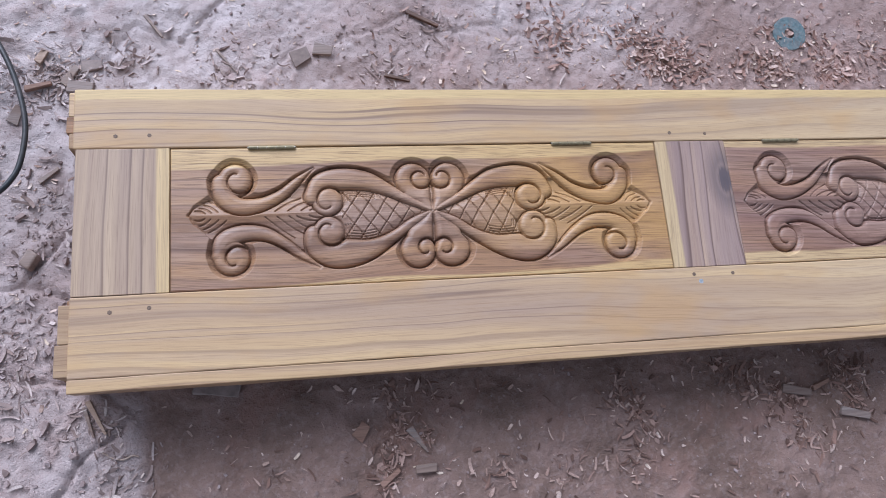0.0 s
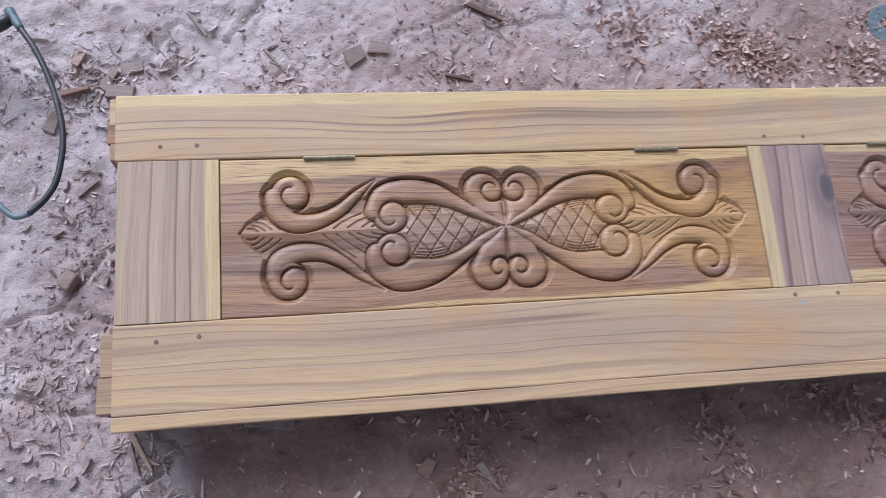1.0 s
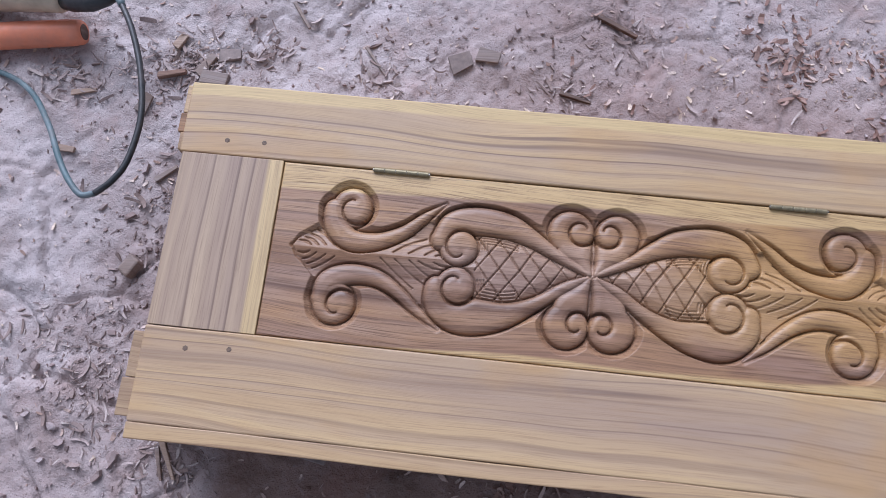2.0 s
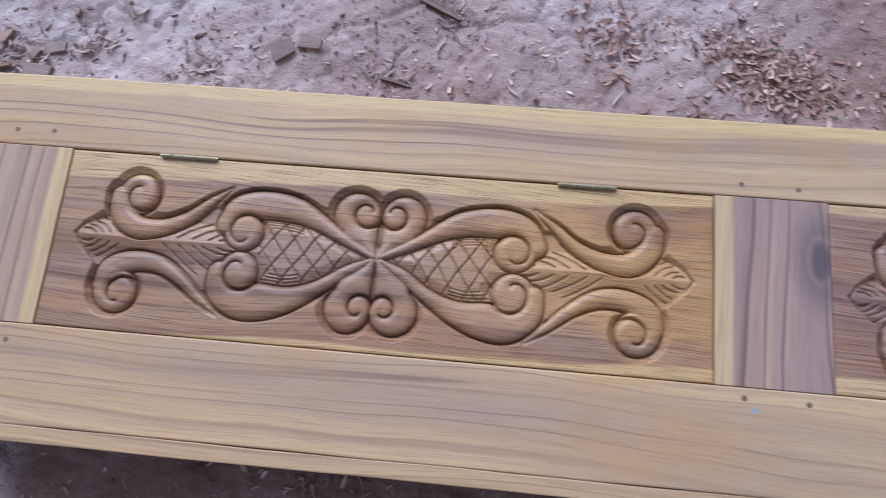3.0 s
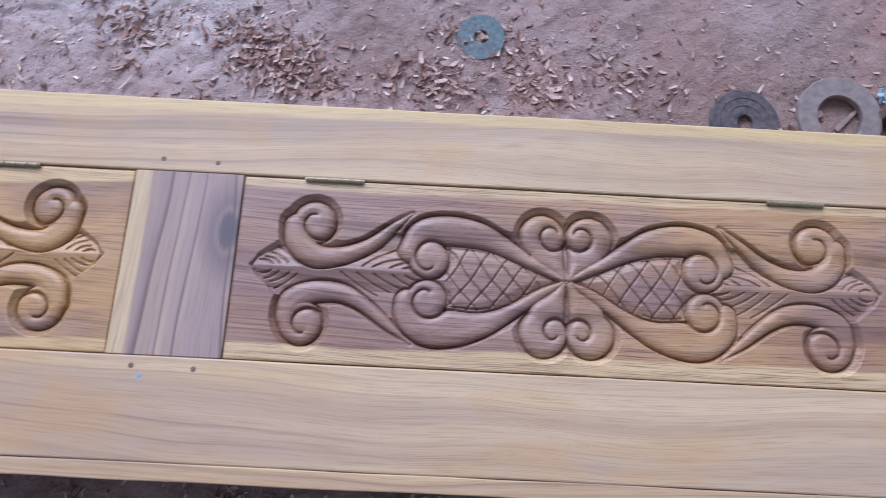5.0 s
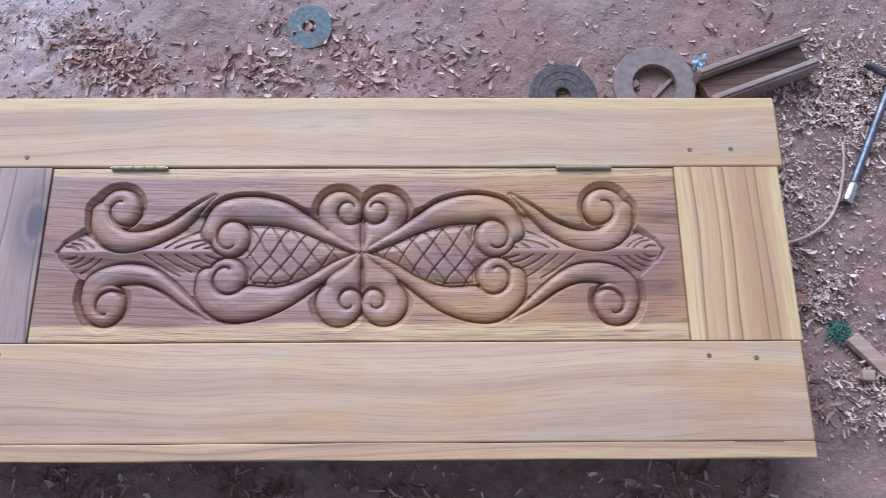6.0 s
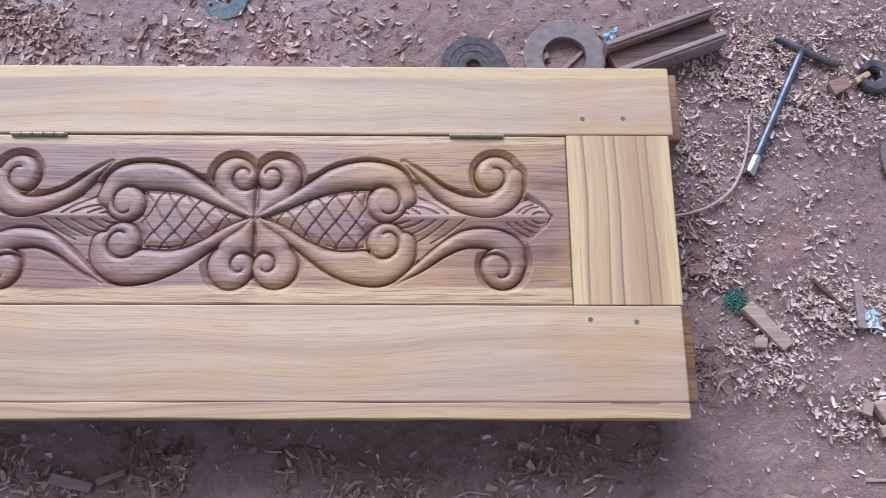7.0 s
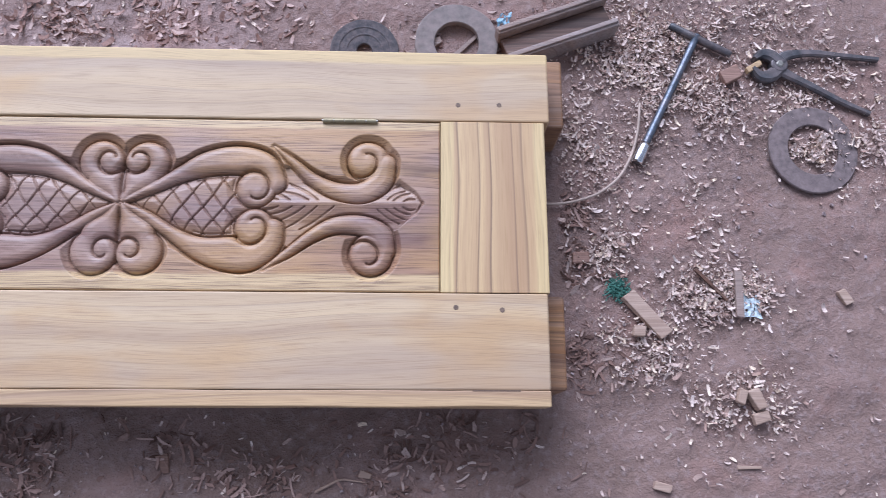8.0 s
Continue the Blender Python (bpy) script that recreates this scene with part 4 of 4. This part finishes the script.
def block(name, x, y, sx, sy, sz, turn, material, label, category="wood scrap", tilt=0.0, taper=0.0, group="", lift=0.0):
    """A sawn or split scrap: skewed, with chipped corners, resting on the ground."""
    rng = random.Random(int(x * 1000) * 31 + int(y * 1000))
    bm = bmesh.new()
    board(-sx / 2, sx / 2, -sy / 2, sy / 2, 0, sz, edge=min(sz, sy) * 0.16, wobble=min(sx, sy) * 0.10, steps=6, seed=rng.random() * 50, bm=bm)
    for v in bm.verts:
        f = v.co.x / sx + 0.5
        v.co.y *= 1 - taper * f
        v.co.x += v.co.y * 0.12 * rng.uniform(0.8, 1.2)
    moved(bm, pose(x, y, rest(x, y, sx * 0.4) + lift - 0.001 + abs(math.sin(radians(tilt))) * sy / 2, tilt, 0, turn))
    ob = part(name, bm, material)
    return tagged(ob, label, category, group)


def build_scraps():
    g = "wood scraps on the earth"
    block("wood_strip", 2.263, 0.126, 0.082, 0.021, 0.008, -48, OFFCUT, "pale short sawn strip lying on shavings", group=g, lift=0.007)
    block("wood_block", 2.249, 0.101, 0.018, 0.017, 0.012, -5, OFFCUT, "small pale sawn block beside a strip", group=g, lift=0.007)
    block("wood_lath", 2.402, 0.157, 0.070, 0.012, 0.008, 88, GREYWOOD, "greyed notched lath lying among shavings", group=g, lift=0.007)
    block("dark_stick", 2.362, 0.171, 0.066, 0.006, 0.005, -47, HARDWOOD, "thin dark stick lying among shavings", group=g, lift=0.007, taper=0.3)
    block("wood_block", 2.412, 0.004, 0.030, 0.019, 0.012, -65, OFFCUT, "pale offcut block on fine shavings", group=g, lift=0.007, taper=0.2)
    block("wood_block", 2.417, -0.022, 0.024, 0.016, 0.011, 18, OFFCUT, "pale offcut block on fine shavings", group=g, lift=0.007)
    block("wood_block", 2.390, 0.008, 0.021, 0.013, 0.010, 70, OFFCUT, "pale offcut block on fine shavings", group=g, lift=0.007)
    block("wood_block", 2.424, 0.514, 0.032, 0.023, 0.010, 28, REDWOOD, "ridged red-brown block beside the wrench", group=g, lift=0.007)
    block("wood_sliver", 2.462, 0.528, 0.028, 0.009, 0.010, 32, SAP, "pale yellow sliver held by the pincers", group=g, lift=0.007, tilt=0)
    block("wood_block", 2.170, 0.212, 0.026, 0.018, 0.012, 5, REDWOOD, "small brown block beside the door end", group=g)
    block("wood_block", 2.269, -0.116, 0.024, 0.011, 0.009, -15, OFFCUT, "pale small offcut on the earth", group=g)
    block("wood_sliver", 2.397, -0.090, 0.034, 0.006, 0.004, 0, OFFCUT, "pale splinter lying on the earth", group=g, taper=0.5)
    block("wood_block", 1.275, -0.093, 0.060, 0.016, 0.010, -12, GREYWOOD, "greyed short offcut on the earth", group=g, taper=0.15)
    block("wood_block", 0.544, -0.170, 0.036, 0.014, 0.010, 0, GREYWOOD, "greyed sawn block in front of the door", group=g)
    block("wood_sliver", 0.534, -0.122, 0.052, 0.014, 0.006, -55, GREYWOOD, "pointed greyed splinter on the earth", group=g, taper=0.8)
    block("wood_chip", 0.438, -0.100, 0.030, 0.024, 0.007, 55, REDWOOD, "brown broken chip on the earth", group=g, taper=0.3)
    block("wood_sliver", 0.482, -0.180, 0.040, 0.012, 0.006, 35, REDWOOD, "brown splinter on the earth", group=g, taper=0.4)
    block("wood_sliver", 0.013, -0.042, 0.062, 0.009, 0.007, -62, OFFCUT, "split pale splinter beside the door corner", group=g, taper=0.5)
    block("wood_sliver", 0.001, -0.048, 0.052, 0.007, 0.006, -72, GREYWOOD, "split grey splinter beside the door corner", group=g, taper=0.5)
    block("wood_block", -0.099, 0.226, 0.030, 0.022, 0.022, 60, GREYWOOD, "small grey block on cracked earth", group=g)
    block("wood_block", -0.029, 0.543, 0.044, 0.020, 0.010, -3, GREYWOOD, "greyed flat offcut beyond the door corner", group=g)
    block("wood_chip", -0.047, 0.567, 0.042, 0.014, 0.008, 58, GREYWOOD, "greyed split chip beyond the door corner", group=g, taper=0.2)
    block("wood_sliver", -0.100, 0.547, 0.046, 0.011, 0.009, 14, REDWOOD, "brown split chip lying in debris", group=g, taper=0.4)
    block("wood_chip", -0.096, 0.605, 0.028, 0.016, 0.007, 62, OFFCUT, "pale flat chip on dusty earth", group=g, taper=0.2)
    block("wood_sliver", -0.234, 0.501, 0.040, 0.010, 0.005, 12, OFFCUT, "pale splinter on dusty earth", group=g, taper=0.4)
    block("wood_chip", -0.243, 0.402, 0.032, 0.011, 0.006, -4, OFFCUT, "pale flat chip on cracked earth", group=g, taper=0.2)
    block("wood_chip", -0.134, 0.491, 0.034, 0.020, 0.006, 70, GREYWOOD, "greyed broad chip beside the cable", group=g, taper=0.3, tilt=12)
    block("wood_sliver", -0.076, 0.378, 0.040, 0.009, 0.006, 40, GREYWOOD, "greyed splinter beside the door end", group=g, taper=0.4)
    block("wood_chip", -0.012, 0.588, 0.036, 0.024, 0.006, 10, SLATE, "flat grey-brown bark chip beyond the door corner", group=g, taper=0.3)
    block("wood_chip", 1.581, -0.085, 0.026, 0.017, 0.004, -70, REDWOOD, "red-brown leaf-shaped chip before the door", group=g, taper=0.5)
    block("wood_chip", 1.856, -0.100, 0.017, 0.011, 0.005, -15, OFFCUT, "small pale chip before the door", group=g, taper=0.4)
    block("wood_sliver", 0.095, 0.668, 0.056, 0.006, 0.005, -55, GREYWOOD, "thin grey stick on the earth", group=g, taper=0.3)
    block("wood_chip", 0.362, 0.604, 0.036, 0.030, 0.007, 30, SLATE, "flat grey-brown bark chip on the earth", group=g, tilt=10, taper=0.25)
    block("wood_chip", 0.405, 0.617, 0.036, 0.022, 0.008, -8, GREYWOOD, "flat pale grey chip on the earth", group=g, tilt=8, taper=0.3)
    block("wood_sliver", 0.225, 0.600, 0.060, 0.005, 0.004, -52, GREYWOOD, "thin grey splinter on the earth", group=g, taper=0.5)
    block("wood_sliver", 0.605, 0.690, 0.070, 0.009, 0.007, -28, HARDWOOD, "dark weathered stick on the earth", group=g, taper=0.4)
    block("wood_sliver", 0.545, 0.560, 0.050, 0.007, 0.006, -15, HARDWOOD, "dark weathered stick behind the door", group=g, taper=0.4)
    block("wood_sliver", 1.930, 0.552, 0.070, 0.016, 0.006, 32, GREYWOOD, "greyed splinter across the grinding wheel ring", group=g, taper=0.3, tilt=8)
    block("wood_sliver", 2.000, 0.562, 0.052, 0.008, 0.006, 45, GREYWOOD, "thin greyed splinter inside the ring", group=g, taper=0.3)
    block("wood_block", 1.330, -0.085, 0.040, 0.010, 0.008, 20, REDWOOD, "brown offcut in front of the door", group=g, taper=0.3)
    block("wood_block", 1.390, -0.145, 0.062, 0.016, 0.009, -14, GREYWOOD, "greyed flat offcut in front of the door", group=g, taper=0.2)
    block("wood_block", 2.569, 0.156, 0.024, 0.014, 0.008, -60, OFFCUT, "pale small offcut on bare earth", group=g)
    block("stone_slab", 0.205, 0.006, 0.075, 0.055, 0.010, -8, SLATE, "thin grey stone flake under the door edge", "stone")


REDWOOD = wood("red_offcut", (0.34, 0.21, 0.16), (0.27, 0.155, 0.115), (0.15, 0.08, 0.06), line=0.5, lines=80.0, seed=17.0, rough=0.75)
build_scraps()


def build_film(name, x, y, size, material, label, seed):
    """A crumpled scrap of plastic film."""
    n = 9
    bm = bmesh.new()
    grid = []
    for j in range(n):
        row = []
        for i in range(n):
            u, v = i / (n - 1) - 0.5, j / (n - 1) - 0.5
            k = 1 + 0.5 * noise.noise((u * 3 + seed, v * 3, 2.0))
            px, py = x + u * size * k * 1.1, y + v * size * k * 1.5
            row.append(bm.verts.new((px, py, gz(px, py) + 0.008 + 0.008 * abs(noise.noise((u * 5 + seed, v * 5, 0.0))))))
        grid.append(row)
    for j in range(n - 1):
        for i in range(n - 1):
            if noise.noise((i * 0.5 + seed, j * 0.5, 4.0)) > -0.28:
                bm.faces.new((grid[j][i], grid[j][i + 1], grid[j + 1][i + 1], grid[j + 1][i]))
    bmesh.ops.delete(bm, geom=[v for v in bm.verts if not v.link_faces], context="VERTS")
    ob = part(name, bm, material)
    mod = ob.modifiers.new("thickness", "SOLIDIFY")
    mod.thickness = 0.0006
    return tagged(ob, label, "plastic scrap")


build_film("plastic_scrap", 2.421, 0.140, 0.022, FILM, "crumpled pale blue plastic scrap among shavings", 1.0)
build_film("plastic_scrap", 2.062, 0.605, 0.018, FILM_BLUE, "small crumpled blue plastic scrap beside the wheel ring", 5.0)


def build_tuft():
    """A tangle of green fibres."""
    rng = random.Random(5)
    bm = bmesh.new()
    for _ in range(110):
        a = rng.uniform(0, 2 * math.pi)
        r = 0.013 * math.sqrt(rng.random())
        x, y = 2.224 + r * math.cos(a), 0.166 + r * math.sin(a)
        z = gz(x, y) + 0.002
        pts = [Vector((x, y, z + 0.004 * rng.random()))]
        for _ in range(4):
            pts.append(pts[-1] + Vector((rng.uniform(-1, 1) * 0.006, rng.uniform(-1, 1) * 0.006, rng.uniform(-0.3, 0.8) * 0.004)))
        for p in pts:
            p.z = max(p.z, z)
        tube(pts, 0.0008, 4, bm)
    tagged(part("fibre_tuft", bm, GREEN), "tangled tuft of green fibres beside a wood strip", "fibre tuft")


build_tuft()


def build_string():
    pts = [(0.022, -0.098), (0.038, -0.108), (0.055, -0.111), (0.068, -0.106), (0.078, -0.109)]
    line = [(x, y, gz(x, y) + 0.003) for x, y in curve_points(pts, 6)]
    tagged(part("string_piece", tube(line, 0.0016, 6), TAN, smooth=True), "short piece of pale string on cracked earth", "string")


build_string()


def build_twig():
    pts = [(1.788, -0.122), (1.806, -0.113), (1.822, -0.106), (1.838, -0.107), (1.858, -0.110)]
    line = [(x, y, gz(x, y) + 0.004) for x, y in curve_points(pts, 5)]
    radii = [0.0022 - 0.0012 * k / (len(line) - 1) for k in range(len(line))]
    tagged(part("bent_twig", tube(line, radii, 7), OFFCUT, smooth=True), "thin bent pale twig before the door", "twig")


build_twig()


# ---- loose litter ----
def clear_of_things(x, y):
    return ~((x > -0.03) & (x < 2.142) & (y > -0.016) & (y < 0.505))


def places(clusters, spare, seed, clump=0.0):
    """Places scattered in round clusters (x, y, spread, count), and evenly in spare = (x0, x1, y0, y1, count)."""
    rng = np.random.RandomState(seed)
    xs, ys = [], []
    for x, y, s, n in clusters:
        xs.append(x + rng.randn(int(n)) * s)
        ys.append(y + rng.randn(int(n)) * s * 0.8)
    for x0, x1, y0, y1, n in spare:
        xs.append(rng.uniform(x0, x1, int(n)))
        ys.append(rng.uniform(y0, y1, int(n)))
    x, y = np.concatenate(xs), np.concatenate(ys)
    keep = clear_of_things(x, y)
    if clump:
        keep &= fbm(x, y, 13, 3, seed + 90) + fbm(x, y, 34, 2, seed + 91) * 0.6 > rng.uniform(-0.9, 0.9, len(x)) * (1 - clump)
    return x[keep], y[keep]


def litter(name, x, y, lo, hi, material, label, seed, curl=0.0, flat=0.25, wide=(0.25, 0.5), stack=0.0):
    """Many loose flakes in one mesh: bent strips where curl, else split chips."""
    rng = np.random.RandomState(seed)
    z = ground_height(x, y) + rng.rand(len(x)) * stack
    verts, faces = [], []
    for k in range(len(x)):
        size = lo + (hi - lo) * rng.rand() ** 2.2
        w = size * rng.uniform(*wide)
        a = rng.uniform(0, 2 * math.pi)
        ca, sa = math.cos(a), math.sin(a)
        pitch, roll = rng.randn() * 0.22, rng.randn() * 0.35
        base = len(verts)
        if curl:
            n = 5
            bend = curl * rng.uniform(0.3, 1.6)
            side = rng.uniform(-0.5, 0.5)
            th = 0.0005
            for i in range(n):
                t = i / (n - 1) - 0.5
                px, pz = size * math.sin(t * bend) / bend, size * (1 - math.cos(t * bend)) / bend
                ww = w * (1 - 1.2 * abs(t) ** 2) * rng.uniform(0.8, 1.1)
                for sgn in (-0.5, 0.5):
                    py = sgn * ww + side * size * t * t
                    pz2 = pz + py * roll + px * pitch + 0.0015
                    verts.append((x[k] + px * ca - py * sa, y[k] + px * sa + py * ca, z[k] + max(pz2, -0.0005)))
                for sgn in (-0.5, 0.5):
                    v = verts[base + i * 4 + (0 if sgn < 0 else 1)]
                    verts.append((v[0], v[1], v[2] - th - 0.0004))
            for i in range(n - 1):
                p, q = base + i * 4, base + i * 4 + 4
                faces += [(p, p + 1, q + 1, q), (p + 2, q + 2, q + 3, p + 3), (p, q, q + 2, p + 2), (p + 1, p + 3, q + 3, q + 1)]
        else:
            t = size * flat * rng.uniform(0.4, 1.0)
            n = 6
            lean = rng.uniform(-0.25, 0.25)
            ring = []
            for i in range(n):
                q = 2 * math.pi * (i + rng.uniform(-0.3, 0.3)) / n
                r = rng.uniform(0.55, 1.1)
                px, py = math.cos(q) * size / 2 * r, math.sin(q) * w / 2 * r
                ring.append((px + py * lean * 2, py))
            for sz in (0, 1):
                for px, py in ring:
                    k2 = 1 - 0.18 * sz * rng.rand()
                    pz = sz * t * rng.uniform(0.6, 1.2) + px * pitch + py * roll
                    verts.append((x[k] + k2 * (px * ca - py * sa), y[k] + k2 * (px * sa + py * ca), z[k] + pz + 0.0002))
            faces.append(tuple(base + i for i in range(n - 1, -1, -1)))
            faces.append(tuple(base + n + i for i in range(n)))
            faces += [(base + i, base + (i + 1) % n, base + n + (i + 1) % n, base + n + i) for i in range(n)]
    ob = sheet(name, verts, faces, material, smooth=False)
    return tagged(ob, label, "debris", kind="stuff")


def seam(points, each, spread_by):
    """Clusters strung along a line of places, as debris gathers along a crack."""
    line = curve_points(points, 5)
    return [(x, y, spread_by, each) for x, y in line]


def build_litter():
    rich = [(2.20, 0.40, 0.045, 520), (2.30, 0.53, 0.05, 620), (2.27, 0.62, 0.05, 260), (2.36, 0.46, 0.05, 330), (2.312, 0.575, 0.018, 260), (2.17, 0.33, 0.03, 150), (2.47, 0.60, 0.06, 330), (2.55, 0.50, 0.05, 300), (2.545, 0.39, 0.018, 190),
            (2.35, 0.15, 0.034, 250), (2.325, 0.585, 0.020, 200), (2.285, 0.47, 0.018, 120), (2.42, 0.16, 0.025, 170), (2.24, 0.12, 0.035, 160), (2.27, 0.06, 0.03, 130), (2.40, 0.00, 0.035, 220), (2.66, 0.40, 0.06, 260), (2.33, 0.28, 0.05, 90), (2.20, 0.22, 0.03, 130)]
    x, y = places([(a, c, d, k * 2.6) for a, c, d, k in rich], [(2.12, 2.85, -0.3, 0.9, 300)], 1, 0.72)
    litter("wood_shavings", x, y, 0.004, 0.018, SHAVING, "curled pale wood shavings scattered on the earth", 2, curl=2.6, stack=0.009, wide=(0.14, 0.34))
    x, y = places([(a, c, d * 1.2, k * 2.0) for a, c, d, k in rich], [(2.12, 2.85, -0.3, 0.9, 700)], 21, 0.4)
    litter("fine_wood_shavings", x, y, 0.003, 0.009, SHAVING, "fine crumbled wood shavings scattered on the earth", 22, curl=1.8, stack=0.004, wide=(0.2, 0.5))
    red = [(1.11, 0.615, 0.032, 420), (1.05, 0.66, 0.03, 80), (1.17, 0.585, 0.03, 130), (1.30, 0.60, 0.03, 80), (1.37, 0.59, 0.025, 110), (1.52, 0.59, 0.035, 90), (1.66, 0.60, 0.04, 100),
           (0.88, 0.66, 0.04, 90), (1.39, 0.69, 0.02, 50), (1.47, 0.68, 0.025, 60)]
    x, y = places([(a, c, d, k * 1.7) for a, c, d, k in red], [(0.9, 2.2, 0.5, 0.9, 400)], 3, 0.5)
    litter("red_wood_chips", x, y, 0.005, 0.024, REDCHIP, "red-brown wood chips scattered on the earth", 4, flat=0.16, wide=(0.2, 0.5))
    x, y = places([(a, c, d, k * 0.35) for a, c, d, k in red], [(0.5, 2.2, 0.5, 0.9, 120)], 23)
    litter("curled_wood_strips", x, y, 0.010, 0.026, REDCHIP, "long curled wood strips heaped among the chips", 24, curl=1.3, stack=0.006, wide=(0.18, 0.42))
    front = (seam([(0.50, -0.03), (0.51, -0.09), (0.485, -0.15), (0.47, -0.22)], 16, 0.016) + seam([(0.915, -0.06), (0.93, -0.10), (0.96, -0.15), (0.90, -0.20)], 14, 0.02)
             + seam([(1.10, -0.03), (1.17, -0.07), (1.26, -0.10), (1.25, -0.15), (1.32, -0.21)], 18, 0.022) + seam([(1.36, -0.03), (1.40, -0.07), (1.39, -0.13)], 20, 0.025)
             + seam([(1.56, -0.06), (1.64, -0.10), (1.70, -0.12), (1.78, -0.09)], 16, 0.022) + seam([(1.95, -0.04), (1.90, -0.10), (1.84, -0.15)], 16, 0.025)
             + [(0.545, -0.115, 0.012, 40), (0.67, -0.19, 0.02, 60), (0.80, -0.20, 0.02, 50), (0.56, -0.03, 0.02, 50), (2.02, -0.07, 0.05, 150), (2.16, 0.06, 0.03, 190), (2.16, 0.28, 0.02, 110), (2.17, 0.20, 0.025, 90)])
    x, y = places([(a, c, d, k * 1.5) for a, c, d, k in front], [(0.2, 2.2, -0.35, -0.02, 700)], 5, 0.3)
    litter("brown_wood_chips", x, y, 0.005, 0.026, BROWNCHIP, "brown wood chips and bark strewn before the door", 6, flat=0.18, wide=(0.18, 0.5))
    x, y = places([(a, c, d, k * 0.3) for a, c, d, k in front], [(0.2, 2.2, -0.35, -0.02, 160)], 25)
    litter("brown_splinters", x, y, 0.010, 0.030, BROWNCHIP, "brown splinters and fibres strewn before the door", 26, curl=0.7, stack=0.003, wide=(0.08, 0.22))
    grey = [(-0.05, 0.56, 0.035, 150), (-0.10, 0.56, 0.035, 130), (0.62, 0.685, 0.03, 70), (0.53, 0.57, 0.03, 60), (0.02, -0.05, 0.03, 110), (0.05, -0.15, 0.035, 130), (-0.10, 0.02, 0.05, 170), (-0.14, 0.12, 0.06, 140), (-0.08, 0.32, 0.05, 90), (0.24, 0.57, 0.035, 80), (0.06, 0.61, 0.025, 70)]
    x, y = places([(a, c, d, k * 0.7) for a, c, d, k in grey], [(-0.45, 1.1, 0.5, 0.95, 230), (-0.45, 0.05, -0.35, 0.6, 160)], 13)
    litter("grey_wood_chips", x, y, 0.005, 0.024, GREYCHIP, "greyed wood chips and bark scattered on the earth", 14, flat=0.2, wide=(0.12, 0.4))
    x, y = places([(a, c, d, k * 0.3) for a, c, d, k in grey] + [(-0.27, 0.53, 0.04, 60)], [(-0.45, 0.9, 0.5, 0.9, 60), (-0.45, 0.0, -0.35, 0.6, 60)], 27)
    litter("grey_curled_strips", x, y, 0.012, 0.034, GREYCHIP, "greyed curled wood strips lying on the earth", 28, curl=1.0, stack=0.004, wide=(0.08, 0.22))
    x, y = places([(-0.12, 0.05, 0.08, 45), (-0.06, 0.24, 0.05, 20), (-0.1, -0.1, 0.06, 30)], [(-0.5, 0.05, -0.35, 0.7, 60), (0.0, 1.2, 0.5, 0.95, 40)], 15)
    litter("earth_clods", x, y, 0.006, 0.022, CLOD, "broken flakes of dry crusted earth", 16, flat=0.5, wide=(0.6, 1.0))
    pale = [(0.88, 0.65, 0.06, 60), (1.03, 0.67, 0.05, 60), (0.72, 0.62, 0.06, 50), (1.45, 0.62, 0.08, 90), (-0.06, 0.57, 0.03, 50), (-0.12, 0.36, 0.04, 40)]
    x, y = places(pale, [(-0.45, 2.3, 0.5, 0.95, 800), (-0.45, -0.02, -0.3, 0.9, 260), (0.0, 2.85, -0.38, -0.02, 620)], 7)
    litter("pale_wood_flakes", x, y, 0.003, 0.0135, SHAVING, "small pale wood flakes scattered on the earth", 8, curl=0.8)
    x, y = places([(-0.1, 0.1, 0.08, 160), (-0.06, 0.25, 0.05, 120), (-0.08, 0.5, 0.06, 90), (0.55, 0.66, 0.06, 90), (0.35, 0.63, 0.08, 80)], [(-0.5, 2.85, -0.4, 0.95, 2600)], 9)
    litter("earth_crumbs", x, y, 0.002, 0.009, CLOD, "crumbs of dry earth on the ground", 10, flat=0.6, wide=(0.6, 1.0))
    x, y = places([], [(-0.5, 2.85, -0.4, 0.95, 700)], 11)
    litter("fine_splinters", x, y, 0.006, 0.022, REDCHIP, "thin brown splinters scattered on the earth", 12, flat=0.08, wide=(0.06, 0.14))


build_litter()
